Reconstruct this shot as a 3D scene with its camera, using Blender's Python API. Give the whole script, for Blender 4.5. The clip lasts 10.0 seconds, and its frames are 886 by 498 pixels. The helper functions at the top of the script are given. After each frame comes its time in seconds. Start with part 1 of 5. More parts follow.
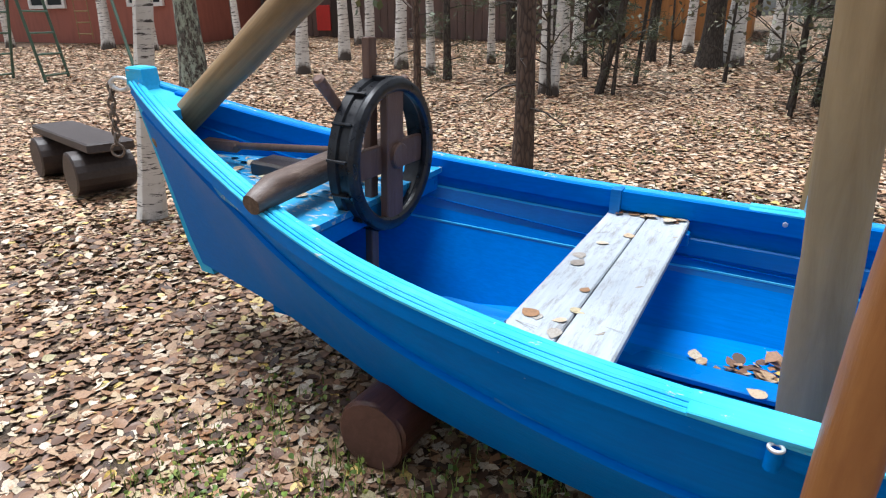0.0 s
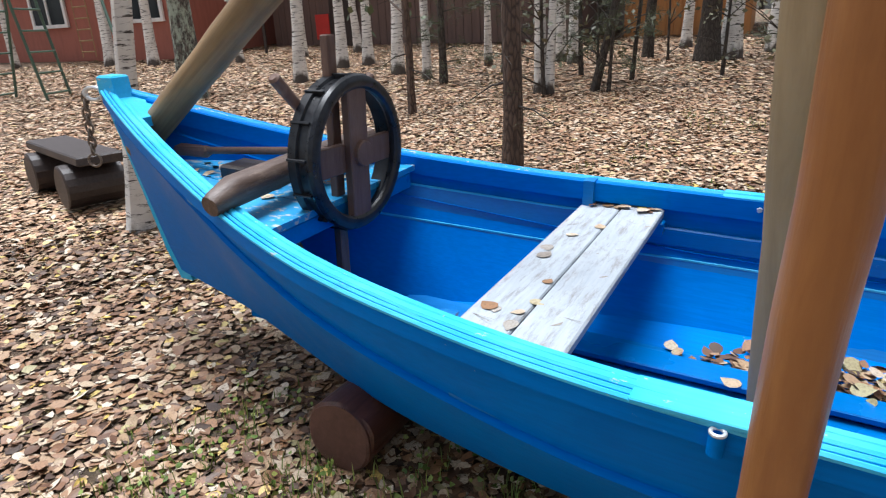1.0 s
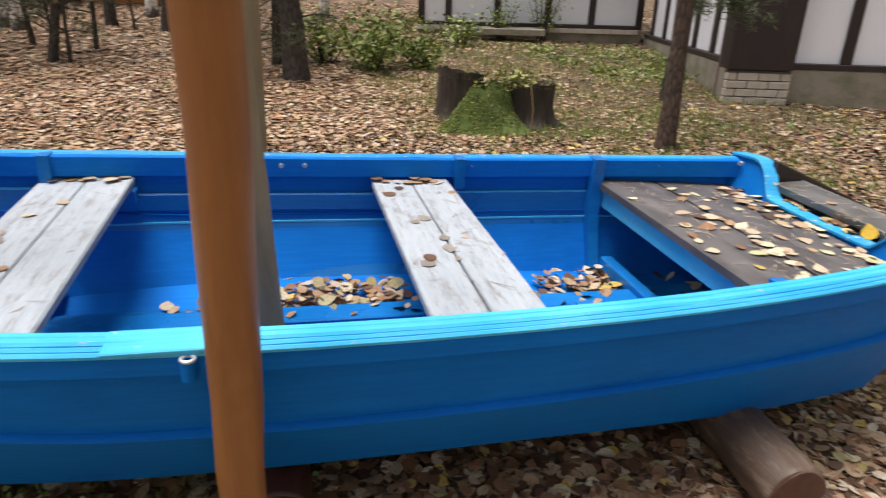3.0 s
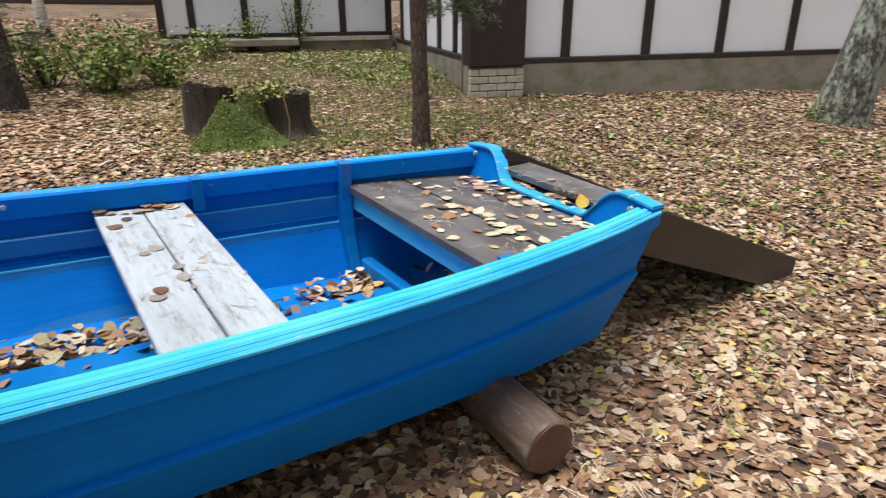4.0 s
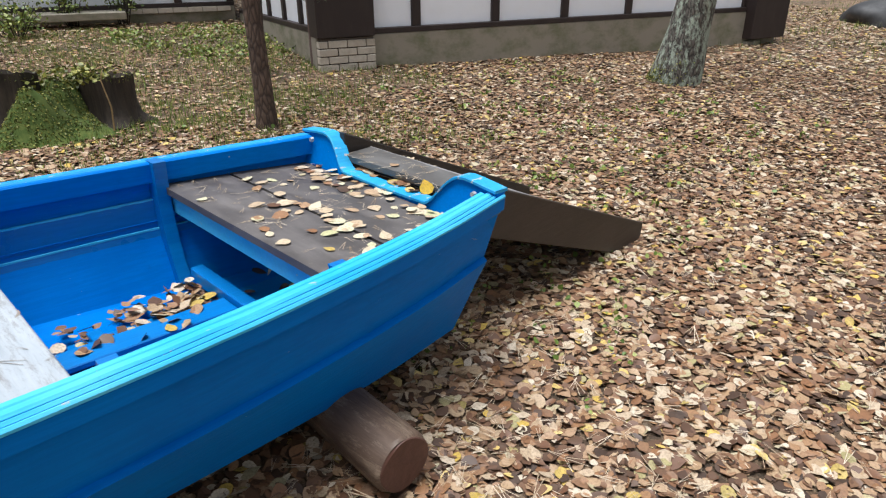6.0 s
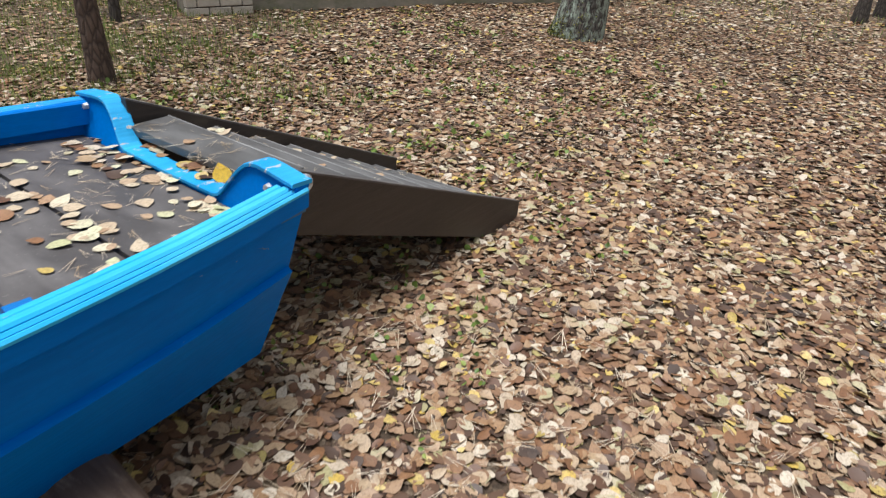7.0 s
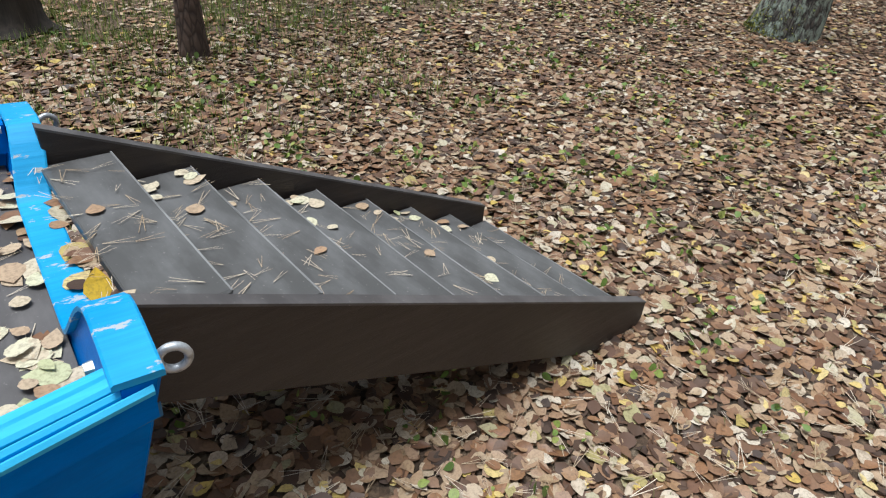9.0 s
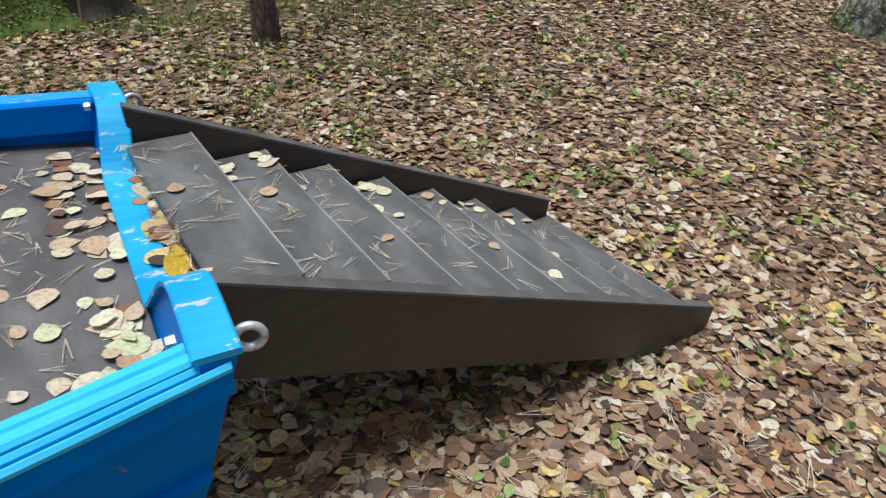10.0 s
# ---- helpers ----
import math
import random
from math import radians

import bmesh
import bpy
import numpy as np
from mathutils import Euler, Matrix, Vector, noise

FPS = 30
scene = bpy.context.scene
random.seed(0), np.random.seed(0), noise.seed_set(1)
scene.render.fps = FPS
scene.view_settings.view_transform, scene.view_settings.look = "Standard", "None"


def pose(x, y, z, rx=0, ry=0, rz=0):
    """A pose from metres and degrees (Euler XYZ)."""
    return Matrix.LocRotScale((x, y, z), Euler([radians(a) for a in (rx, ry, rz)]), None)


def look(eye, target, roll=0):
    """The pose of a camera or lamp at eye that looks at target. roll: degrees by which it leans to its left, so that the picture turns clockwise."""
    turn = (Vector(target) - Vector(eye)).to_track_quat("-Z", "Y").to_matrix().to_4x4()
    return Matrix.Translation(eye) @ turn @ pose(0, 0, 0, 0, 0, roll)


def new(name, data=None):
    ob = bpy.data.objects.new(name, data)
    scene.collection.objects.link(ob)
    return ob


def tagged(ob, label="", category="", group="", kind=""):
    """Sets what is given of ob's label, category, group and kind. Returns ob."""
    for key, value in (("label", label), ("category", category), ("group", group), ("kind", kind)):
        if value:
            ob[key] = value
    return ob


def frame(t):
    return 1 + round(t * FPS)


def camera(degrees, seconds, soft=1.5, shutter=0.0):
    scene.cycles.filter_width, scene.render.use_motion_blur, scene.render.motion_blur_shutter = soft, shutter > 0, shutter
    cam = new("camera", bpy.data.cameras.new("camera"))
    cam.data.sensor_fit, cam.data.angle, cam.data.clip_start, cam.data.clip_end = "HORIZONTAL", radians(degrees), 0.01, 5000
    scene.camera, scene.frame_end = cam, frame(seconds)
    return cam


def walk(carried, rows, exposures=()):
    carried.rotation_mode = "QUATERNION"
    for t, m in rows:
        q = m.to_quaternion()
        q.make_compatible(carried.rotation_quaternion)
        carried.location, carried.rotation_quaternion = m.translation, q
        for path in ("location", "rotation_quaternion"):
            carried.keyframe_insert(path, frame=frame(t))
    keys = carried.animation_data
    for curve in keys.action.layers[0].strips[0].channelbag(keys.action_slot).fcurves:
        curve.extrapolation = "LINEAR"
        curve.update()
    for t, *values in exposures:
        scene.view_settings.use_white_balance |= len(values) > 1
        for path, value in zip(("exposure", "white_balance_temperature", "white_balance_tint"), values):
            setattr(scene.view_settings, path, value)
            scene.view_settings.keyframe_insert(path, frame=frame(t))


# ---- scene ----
cam = camera(69.9, 10.0, soft=1.15, shutter=0.25)
METRES, EYE, TILT, LEAN, TURN = 2.874, 1.5, 0.35, 2.8, 27.2
ROWS = [
    (0.0, 0.0, 0.0, 0.0, 0.79, -20.25, -2.14),
    (0.5, 0.0426, 0.0009, -0.0082, 2.54, -19.84, -0.87),
    (1.0, 0.0588, 0.0057, -0.0131, 1.16, -19.78, -0.04),
    (1.5, 0.0594, 0.0022, -0.0131, -7.1, -20.35, -1.71),
    (2.0, 0.0547, -0.0135, -0.015, -17.27, -20.12, -2.96),
    (2.5, 0.0675, -0.0292, -0.0196, -28.24, -21.1, -3.67),
    (3.0, 0.093, -0.0569, -0.0177, -41.52, -20.68, -3.6),
    (3.2, 0.1031, -0.0643, -0.0217, -46.25, -20.36, -3.60),
    (4.3, 0.1455, -0.1032, -0.0153, -65.52, -19.65, -2.45),
    (4.5, 0.1478, -0.0983, -0.0101, -67.0, -20.1, -3.84),
    (5.0, 0.1858, -0.1018, -0.0052, -69.0, -17.62, -2.23),
    (5.2, 0.2021, -0.0942, -0.0073, -70.97, -17.91, -1.84),
    (6.3, 0.2808, -0.1418, -0.0075, -73.88, -22.76, -0.77),
    (6.5, 0.3346, -0.1728, -0.0162, -75.1, -22.93, -2.6),
    (7.0, 0.4525, -0.1923, -0.0202, -80.34, -25.67, -2.65),
    (7.5, 0.5793, -0.1658, -0.0122, -81.63, -23.3, -4.78),
    (8.0, 0.7049, -0.1518, -0.0184, -74.32, -26.79, -3.86),
    (8.5, 0.805, -0.1731, -0.013, -67.18, -28.08, -4.43),
    (9.0, 0.8528, -0.1943, -0.0172, -64.51, -29.28, -3.98),
    (9.5, 0.8649, -0.1971, -0.0207, -63.52, -30.82, -2.53),
    (10.0, 0.8501, -0.1805, -0.02, -59.04, -30.45, -4.09),
]
EXPOSURES = [(0.0, 0.8, 6100, 9), (1.5, 0.68, 6150, 10), (2.5, 0.54, 6750, 13), (3.0, 0.5, 6850, 13), (4.5, 0.54, 6400, 9), (5.0, 0.55, 6350, 9), (6.5, 0.38, 6350, 9), (8.0, 0.15, 6050, 7), (10.0, 0.14, 6000, 5)]
walk(cam, [(t, pose(0, 0, EYE, TILT, LEAN, TURN) @ pose(METRES * x, METRES * y, METRES * z, 90 + pitch, roll, yaw)) for t, x, y, z, yaw, pitch, roll in ROWS], EXPOSURES)

# ---- light ----
world = bpy.data.worlds.new("overcast_sky")
scene.world = world
world.use_nodes = True
wn = world.node_tree.nodes
sky = wn.new("ShaderNodeTexSky")
sky.sky_type = "NISHITA"
sky.sun_disc = False
sky.sun_elevation = radians(75)
sky.sun_rotation = radians(277)
sky.dust_density = 4.0
sky.ozone_density = 0.6
mute = wn.new("ShaderNodeHueSaturation")
mute.inputs["Saturation"].default_value = 0.28
world.node_tree.links.new(sky.outputs[0], mute.inputs["Color"])
world.node_tree.links.new(mute.outputs[0], wn["Background"].inputs[0])
wn["Background"].inputs[1].default_value = 0.092
sun_data = bpy.data.lights.new("sun", "SUN")
sun_data.energy = 3.5
sun_data.angle = radians(30)
sun_data.color = (0.97, 0.98, 1.0)
sun = new("sun", sun_data)
sun.matrix_world = look((-1.4, 0.6, 10), (0, 0, 0))


# ---- materials ----
def mat(name, base, rough=0.6, metal=0.0):
    m = bpy.data.materials.new(name)
    m.use_nodes = True
    b = m.node_tree.nodes["Principled BSDF"]
    b.inputs["Base Color"].default_value = (*base, 1)
    b.inputs["Roughness"].default_value = rough
    b.inputs["Metallic"].default_value = metal
    return m


class Net:
    """Short hand for a material's nodes."""

    def __init__(self, name, rough=0.6, metal=0.0):
        self.m = mat(name, (0.5, 0.5, 0.5), rough, metal)
        self.n, self.l = self.m.node_tree.nodes, self.m.node_tree.links
        self.b = self.n["Principled BSDF"]
        self.c = self.n.new("ShaderNodeTexCoord")

    def at(self, scale=(1, 1, 1), world_space=False):
        mp = self.n.new("ShaderNodeMapping")
        mp.inputs["Scale"].default_value = scale
        if world_space:
            g = self.n.new("ShaderNodeNewGeometry")
            self.l.new(g.outputs["Position"], mp.inputs[0])
        else:
            self.l.new(self.c.outputs["Object"], mp.inputs[0])
        return mp.outputs[0]

    def noise(self, scale, detail=4, where=None, rough=0.6, distort=0.0):
        t = self.n.new("ShaderNodeTexNoise")
        t.inputs["Scale"].default_value, t.inputs["Detail"].default_value = scale, detail
        t.inputs["Roughness"].default_value, t.inputs["Distortion"].default_value = rough, distort
        self.l.new(where or self.at(), t.inputs["Vector"])
        return t.outputs["Fac"]

    def voronoi(self, scale, where=None, out="Distance", feature="F1"):
        t = self.n.new("ShaderNodeTexVoronoi")
        t.feature = feature
        t.inputs["Scale"].default_value = scale
        self.l.new(where or self.at(), t.inputs["Vector"])
        return t.outputs[out]

    def ramp(self, fac, stops, smooth=True):
        r = self.n.new("ShaderNodeValToRGB")
        r.color_ramp.interpolation = "LINEAR" if smooth else "CONSTANT"
        e = r.color_ramp.elements
        while len(e) < len(stops):
            e.new(0.5)
        for i, (p, c) in enumerate(stops):
            e[i].position = p
            e[i].color = (*c, 1) if isinstance(c, tuple) else (c, c, c, 1)
        self.l.new(fac, r.inputs[0])
        return r.outputs[0]

    def mix(self, fac, a, b, how="MIX"):
        x = self.n.new("ShaderNodeMix")
        x.data_type, x.blend_type = "RGBA", how
        for sock, v in ((x.inputs[0], fac), (x.inputs[6], a), (x.inputs[7], b)):
            if isinstance(v, (int, float)):
                sock.default_value = v
            elif isinstance(v, tuple):
                sock.default_value = (*v, 1)
            else:
                self.l.new(v, sock)
        return x.outputs[2]

    def bump(self, height, strength=0.4, dist=0.01, prev=None):
        b = self.n.new("ShaderNodeBump")
        b.inputs["Strength"].default_value, b.inputs["Distance"].default_value = strength, dist
        self.l.new(height, b.inputs["Height"])
        if prev:
            self.l.new(prev, b.inputs["Normal"])
        return b.outputs[0]

    def island(self):
        return self.n.new("ShaderNodeNewGeometry").outputs["Random Per Island"]

    def piece(self):
        return self.n.new("ShaderNodeObjectInfo").outputs["Random"]

    def done(self, color=None, normal=None, rough=None):
        if color is not None:
            self.l.new(color, self.b.inputs["Base Color"])
        if normal is not None:
            self.l.new(normal, self.b.inputs["Normal"])
        if rough is not None:
            self.l.new(rough, self.b.inputs["Roughness"])
        return self.m


def paint(name, main, pale, chips=0.66, rough=0.38, gloss=0.25):
    """Brushed oil paint on boards: faded patches, grain along x, chips down to grey wood."""
    k = Net(name, rough)
    grain = k.noise(9, 5, k.at((0.35, 9, 9)), 0.65)
    fade = k.noise(1.8, 4)
    col = k.mix(k.ramp(fade, [(0.35, 0.0), (0.75, 1.0)]), main, pale)
    col = k.mix(k.ramp(grain, [(0.42, 0.2), (0.6, 0.0)]), col, tuple(c * 0.6 for c in main))
    chip = k.noise(34, 6, k.at((0.45, 1, 1)), 0.7)
    col = k.mix(k.ramp(chip, [(chips, 0.0), (chips + 0.03, 1.0)]), col, (0.42, 0.45, 0.46))
    dirt = k.noise(7, 7, None, 0.75)
    col = k.mix(k.ramp(dirt, [(0.62, 0.0), (0.8, 0.35)]), col, (0.02, 0.05, 0.09))
    k.b.inputs["Specular IOR Level"].default_value = gloss
    nrm = k.bump(grain, 0.16, 0.004)
    nrm = k.bump(chip, 0.25, 0.003, nrm)
    return k.done(col, nrm, k.ramp(fade, [(0.3, rough - 0.1), (0.8, rough + 0.2)]))


def wood(name, dark, light, stretch=(1, 1, 12), rough=0.6, scale=6, knots=True, wear=None):
    """Wood with grain across the short axes of stretch."""
    k = Net(name, rough)
    inv = tuple(s for s in stretch)
    grain = k.noise(scale, 7, k.at(inv), 0.65, 0.6)
    blot = k.noise(2.2, 5)
    col = k.mix(k.ramp(grain, [(0.3, 0.0), (0.7, 1.0)]), dark, light)
    col = k.mix(k.ramp(blot, [(0.4, 0.0), (0.8, 0.55)]), col, tuple(c * 0.6 for c in dark))
    if knots:
        kn = k.voronoi(3.1, k.at(tuple(0.25 if s == min(stretch) else 1 for s in stretch)))
        col = k.mix(k.ramp(kn, [(0.03, 1.0), (0.075, 0.0)]), col, tuple(c * 0.35 for c in dark))
    if wear:
        w = k.noise(7, 8, k.at(tuple(s ** 0.7 for s in stretch)), 0.8)
        col = k.mix(k.ramp(w, [(0.5, 0.0), (0.68, 0.85)]), col, wear)
    fine = k.noise(scale * 5, 3, k.at(inv))
    return k.done(col, k.bump(fine, 0.35, 0.003, k.bump(grain, 0.35, 0.006)))


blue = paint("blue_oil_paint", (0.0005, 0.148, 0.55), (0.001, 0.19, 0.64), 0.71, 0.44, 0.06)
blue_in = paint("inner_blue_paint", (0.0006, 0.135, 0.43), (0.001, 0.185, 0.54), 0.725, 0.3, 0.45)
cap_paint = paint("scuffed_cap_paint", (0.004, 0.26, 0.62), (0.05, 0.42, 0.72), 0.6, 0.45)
deck_paint = paint("peeling_deck_paint", (0.01, 0.24, 0.55), (0.08, 0.42, 0.66), 0.56, 0.5)
# pale coat; on rails and lap edges it carries gloss as colour
blue_pale = paint("pale_and_sheen_blue_paint", (0.02, 0.41, 0.74), (0.11, 0.55, 0.8), 0.65, 0.4)
wood_pole = wood("varnished_pole_wood", (0.25, 0.092, 0.022), (0.37, 0.16, 0.046), (6, 6, 0.6), 0.45, 3)
wood_mast = wood("weathered_pole_wood", (0.24, 0.155, 0.065), (0.37, 0.255, 0.125), (5, 5, 0.7), 0.6, 3)
wood_bow = wood("bow_pole_wood", (0.14, 0.08, 0.03), (0.30, 0.19, 0.085), (9, 9, 0.5), 0.55, 3)
wood_white = wood("flaking_white_board", (0.33, 0.37, 0.41), (0.43, 0.47, 0.51), (10, 0.8, 10), 0.7, 5, False, (0.17, 0.15, 0.13))
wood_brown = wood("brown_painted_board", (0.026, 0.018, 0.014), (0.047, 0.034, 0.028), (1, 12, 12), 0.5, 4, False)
wood_red = wood("red_brown_painted_log", (0.055, 0.02, 0.012), (0.12, 0.045, 0.03), (6, 0.8, 6), 0.4, 5, False)
wood_log = wood("peeling_brown_log", (0.07, 0.042, 0.028), (0.15, 0.1, 0.07), (7, 0.7, 7), 0.55, 5, False, (0.28, 0.21, 0.15))
wood_end = wood("sawn_log_end", (0.07, 0.028, 0.02), (0.13, 0.058, 0.042), (3, 3, 3), 0.6, 6, False)
wood_wheel = wood("brown_wheel_board", (0.1, 0.05, 0.035), (0.17, 0.1, 0.075), (6, 6, 1), 0.55, 5, False)
wood_bench = wood("dark_stained_bench", (0.02, 0.013, 0.011), (0.05, 0.036, 0.033), (1, 9, 9), 0.5, 5, False)


def plastic():
    k = Net("black_plastic", 0.32)
    k.b.inputs["Specular IOR Level"].default_value = 0.35
    n = k.noise(22, 5)
    return k.done(k.ramp(n, [(0.4, (0.008, 0.009, 0.012)), (0.8, (0.03, 0.032, 0.036))]), k.bump(n, 0.1, 0.002), k.ramp(n, [(0.3, 0.22), (0.8, 0.5)]))


def metal(name, c, rough):
    k = Net(name, rough, 0.55)
    n = k.noise(60, 5)
    return k.done(k.mix(k.ramp(n, [(0.5, 0.0), (0.7, 1.0)]), c, tuple(x * 0.5 for x in c)), k.bump(n, 0.2, 0.001))


def painted_board(name, base, worn, rough=0.42):
    """Old floor paint on boards: soft scuffs along y, faint grain."""
    k = Net(name, rough)
    scuff = k.noise(4, 6, k.at((2.2, 1.0, 2.2)), 0.6)
    grain = k.noise(22, 4, k.at((5, 0.5, 5)))
    speck = k.noise(90, 3)
    col = k.mix(k.ramp(scuff, [(0.42, 0.0), (0.72, 0.8)]), base, worn)
    col = k.mix(k.ramp(grain, [(0.35, 0.12), (0.6, 0.0)]), col, tuple(c * 0.7 for c in base))
    col = k.mix(k.ramp(speck, [(0.66, 0.0), (0.72, 0.5)]), col, (0.3, 0.28, 0.25))
    return k.done(col, k.bump(grain, 0.1, 0.002), k.ramp(scuff, [(0.3, rough - 0.12), (0.8, rough + 0.15)]))


wood_tread = painted_board("scuffed_brown_tread", (0.082, 0.078, 0.074), (0.185, 0.18, 0.176))
wood_cross = wood("worn_brown_log", (0.06, 0.035, 0.026), (0.13, 0.085, 0.066), (7, 0.8, 7), 0.5, 5, False, (0.2, 0.15, 0.12))
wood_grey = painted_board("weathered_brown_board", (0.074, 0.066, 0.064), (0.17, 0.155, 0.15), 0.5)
wood_nosing = painted_board("worn_grey_edge", (0.2, 0.195, 0.19), (0.36, 0.35, 0.34))
black_plastic = plastic()
zinc = metal("galvanised_steel", (0.6, 0.61, 0.62), 0.42)

rust = metal("rusty_chain_steel", (0.2, 0.16, 0.13), 0.6)


def ground_mat():
    k = Net("leaf_litter_soil", 0.9)
    p = k.at((1, 1, 1), True)
    cell = k.voronoi(34, p, "Color")
    sep = k.n.new("ShaderNodeSeparateColor")
    k.l.new(cell, sep.inputs[0])
    col = k.ramp(sep.outputs[0], [(0.0, (0.08, 0.048, 0.03)), (0.4, (0.2, 0.12, 0.07)), (0.75, (0.34, 0.22, 0.13)), (1.0, (0.44, 0.33, 0.22))])
    fleck = k.noise(55, 6, p, 0.75)
    col = k.mix(k.ramp(fleck, [(0.4, 0.6), (0.6, 0.0)]), col, (0.06, 0.04, 0.026))
    soil = k.noise(1.3, 8, p, 0.7)
    col = k.mix(k.ramp(soil, [(0.45, 0.0), (0.62, 0.75)]), col, (0.05, 0.038, 0.025))
    moss = k.noise(0.55, 6, p, 0.65)
    col = k.mix(k.ramp(moss, [(0.56, 0.0), (0.72, 0.5)]), col, (0.06, 0.075, 0.02))
    return k.done(col, k.bump(fleck, 0.9, 0.03))


def leaf_mat(name, stops, rough=0.55):
    k = Net(name, rough)
    col = k.ramp(k.island(), stops)
    spot = k.noise(120, 4, k.at((1, 1, 1), True))
    col = k.mix(k.ramp(spot, [(0.45, 0.0), (0.75, 0.6)]), col, (0.09, 0.05, 0.028))
    return k.done(col, k.bump(spot, 0.3, 0.002))


litter = leaf_mat("fallen_birch_leaves", [(0.0, (0.043, 0.026, 0.018)), (0.14, (0.140, 0.065, 0.035)), (0.27, (0.259, 0.124, 0.056)), (0.4, (0.324, 0.189, 0.097)), (0.54, (0.389, 0.270, 0.157)), (0.68, (0.475, 0.367, 0.254)), (0.82, (0.605, 0.513, 0.394)), (0.91, (0.335, 0.292, 0.130)), (0.96, (0.562, 0.378, 0.076)), (1.0, (0.626, 0.486, 0.216))])
# paler mix, for ground beyond five metres on the bow side
litter_far = leaf_mat("paler_orange_leaves", [(0.0, (0.13, 0.072, 0.045)), (0.2, (0.31, 0.155, 0.08)), (0.45, (0.46, 0.265, 0.145)), (0.7, (0.54, 0.375, 0.24)), (0.9, (0.62, 0.5, 0.375)), (1.0, (0.52, 0.38, 0.15))])
litter_dark = leaf_mat("rotting_leaves", [(0.0, (0.041, 0.025, 0.018)), (0.35, (0.142, 0.073, 0.040)), (0.7, (0.271, 0.147, 0.078)), (1.0, (0.425, 0.295, 0.183))])
litter_pale = leaf_mat("pale_dry_leaves", [(0.0, (0.38, 0.23, 0.13)), (0.25, (0.52, 0.4, 0.27)), (0.6, (0.62, 0.54, 0.39)), (0.85, (0.6, 0.57, 0.38)), (1.0, (0.46, 0.46, 0.24))])
twig_green = leaf_mat("sparse_spruce_needles", [(0.0, (0.06, 0.065, 0.04)), (1.0, (0.17, 0.175, 0.1))])
stuck = leaf_mat("leaves_bleached_on_board", [(0.0, (0.2, 0.17, 0.14)), (0.6, (0.3, 0.27, 0.235)), (1.0, (0.4, 0.37, 0.33))])
moss_tips = leaf_mat("moss_tips", [(0.0, (0.035, 0.055, 0.008)), (0.4, (0.1, 0.13, 0.016)), (0.75, (0.2, 0.21, 0.03)), (1.0, (0.36, 0.33, 0.07))])
needle = leaf_mat("dry_pine_needles", [(0.0, (0.36, 0.25, 0.14)), (1.0, (0.7, 0.6, 0.46))])
green = leaf_mat("green_leaves", [(0.0, (0.065, 0.12, 0.018)), (0.55, (0.15, 0.235, 0.035)), (1.0, (0.32, 0.34, 0.08))])
pine_green = leaf_mat("pine_needles", [(0.0, (0.025, 0.045, 0.018)), (1.0, (0.07, 0.1, 0.035))])
autumn = leaf_mat("autumn_crown_leaves", [(0.0, (0.16, 0.13, 0.03)), (0.6, (0.4, 0.29, 0.05)), (1.0, (0.5, 0.36, 0.08))])
yellow = leaf_mat("yellow_leaf", [(0.0, (0.62, 0.36, 0.02)), (1.0, (0.7, 0.45, 0.03))])


def birch_bark(name, foot):
    """White bark with dark dashes; foot: how high the cracked grey base reaches."""
    k = Net(name, 0.7)
    white = k.noise(3, 5)
    col = k.ramp(white, [(0.3, (0.5, 0.48, 0.45)), (0.7, (0.76, 0.75, 0.72))])
    dash = k.noise(5, 5, k.at((1.2, 1.2, 9)), 0.7)
    col = k.mix(k.ramp(dash, [(0.55, 0.0), (0.6, 1.0)]), col, (0.04, 0.035, 0.032))
    sep = k.n.new("ShaderNodeSeparateXYZ")
    k.l.new(k.c.outputs["Object"], sep.inputs[0])
    low = k.n.new("ShaderNodeMath")
    low.operation = "MULTIPLY_ADD"
    low.inputs[1].default_value, low.inputs[2].default_value = -1.5, foot
    k.l.new(sep.outputs[2], low.inputs[0])
    rag = k.n.new("ShaderNodeMath")
    rag.operation = "ADD"
    k.l.new(low.outputs[0], rag.inputs[0])
    k.l.new(k.noise(6, 6, k.at((1, 1, 0.4))), rag.inputs[1])
    col = k.mix(k.ramp(rag.outputs[0], [(0.8, 0.0), (1.08, 1.0)]), col, (0.06, 0.048, 0.04))
    return k.done(col, k.bump(dash, 0.5, 0.01))


def rough_bark(name, dark, light, lichen=None):
    k = Net(name, 0.9)
    plates = k.voronoi(27, k.at((1, 1, 0.3)), "Distance", "DISTANCE_TO_EDGE")
    n = k.noise(9, 7, k.at((1, 1, 0.35)))
    col = k.mix(k.ramp(plates, [(0.0, 0.0), (0.2, 1.0)]), dark, light)
    col = k.mix(k.ramp(n, [(0.4, 0.0), (0.7, 0.6)]), col, dark)
    if lichen:
        q = k.noise(10, 8, k.at((1, 1, 0.5)), 0.8)
        col = k.mix(k.ramp(q, [(0.47, 0.0), (0.56, 0.9)]), col, lichen)
    return k.done(col, k.bump(plates, 0.9, 0.02, k.bump(n, 0.6, 0.02)))


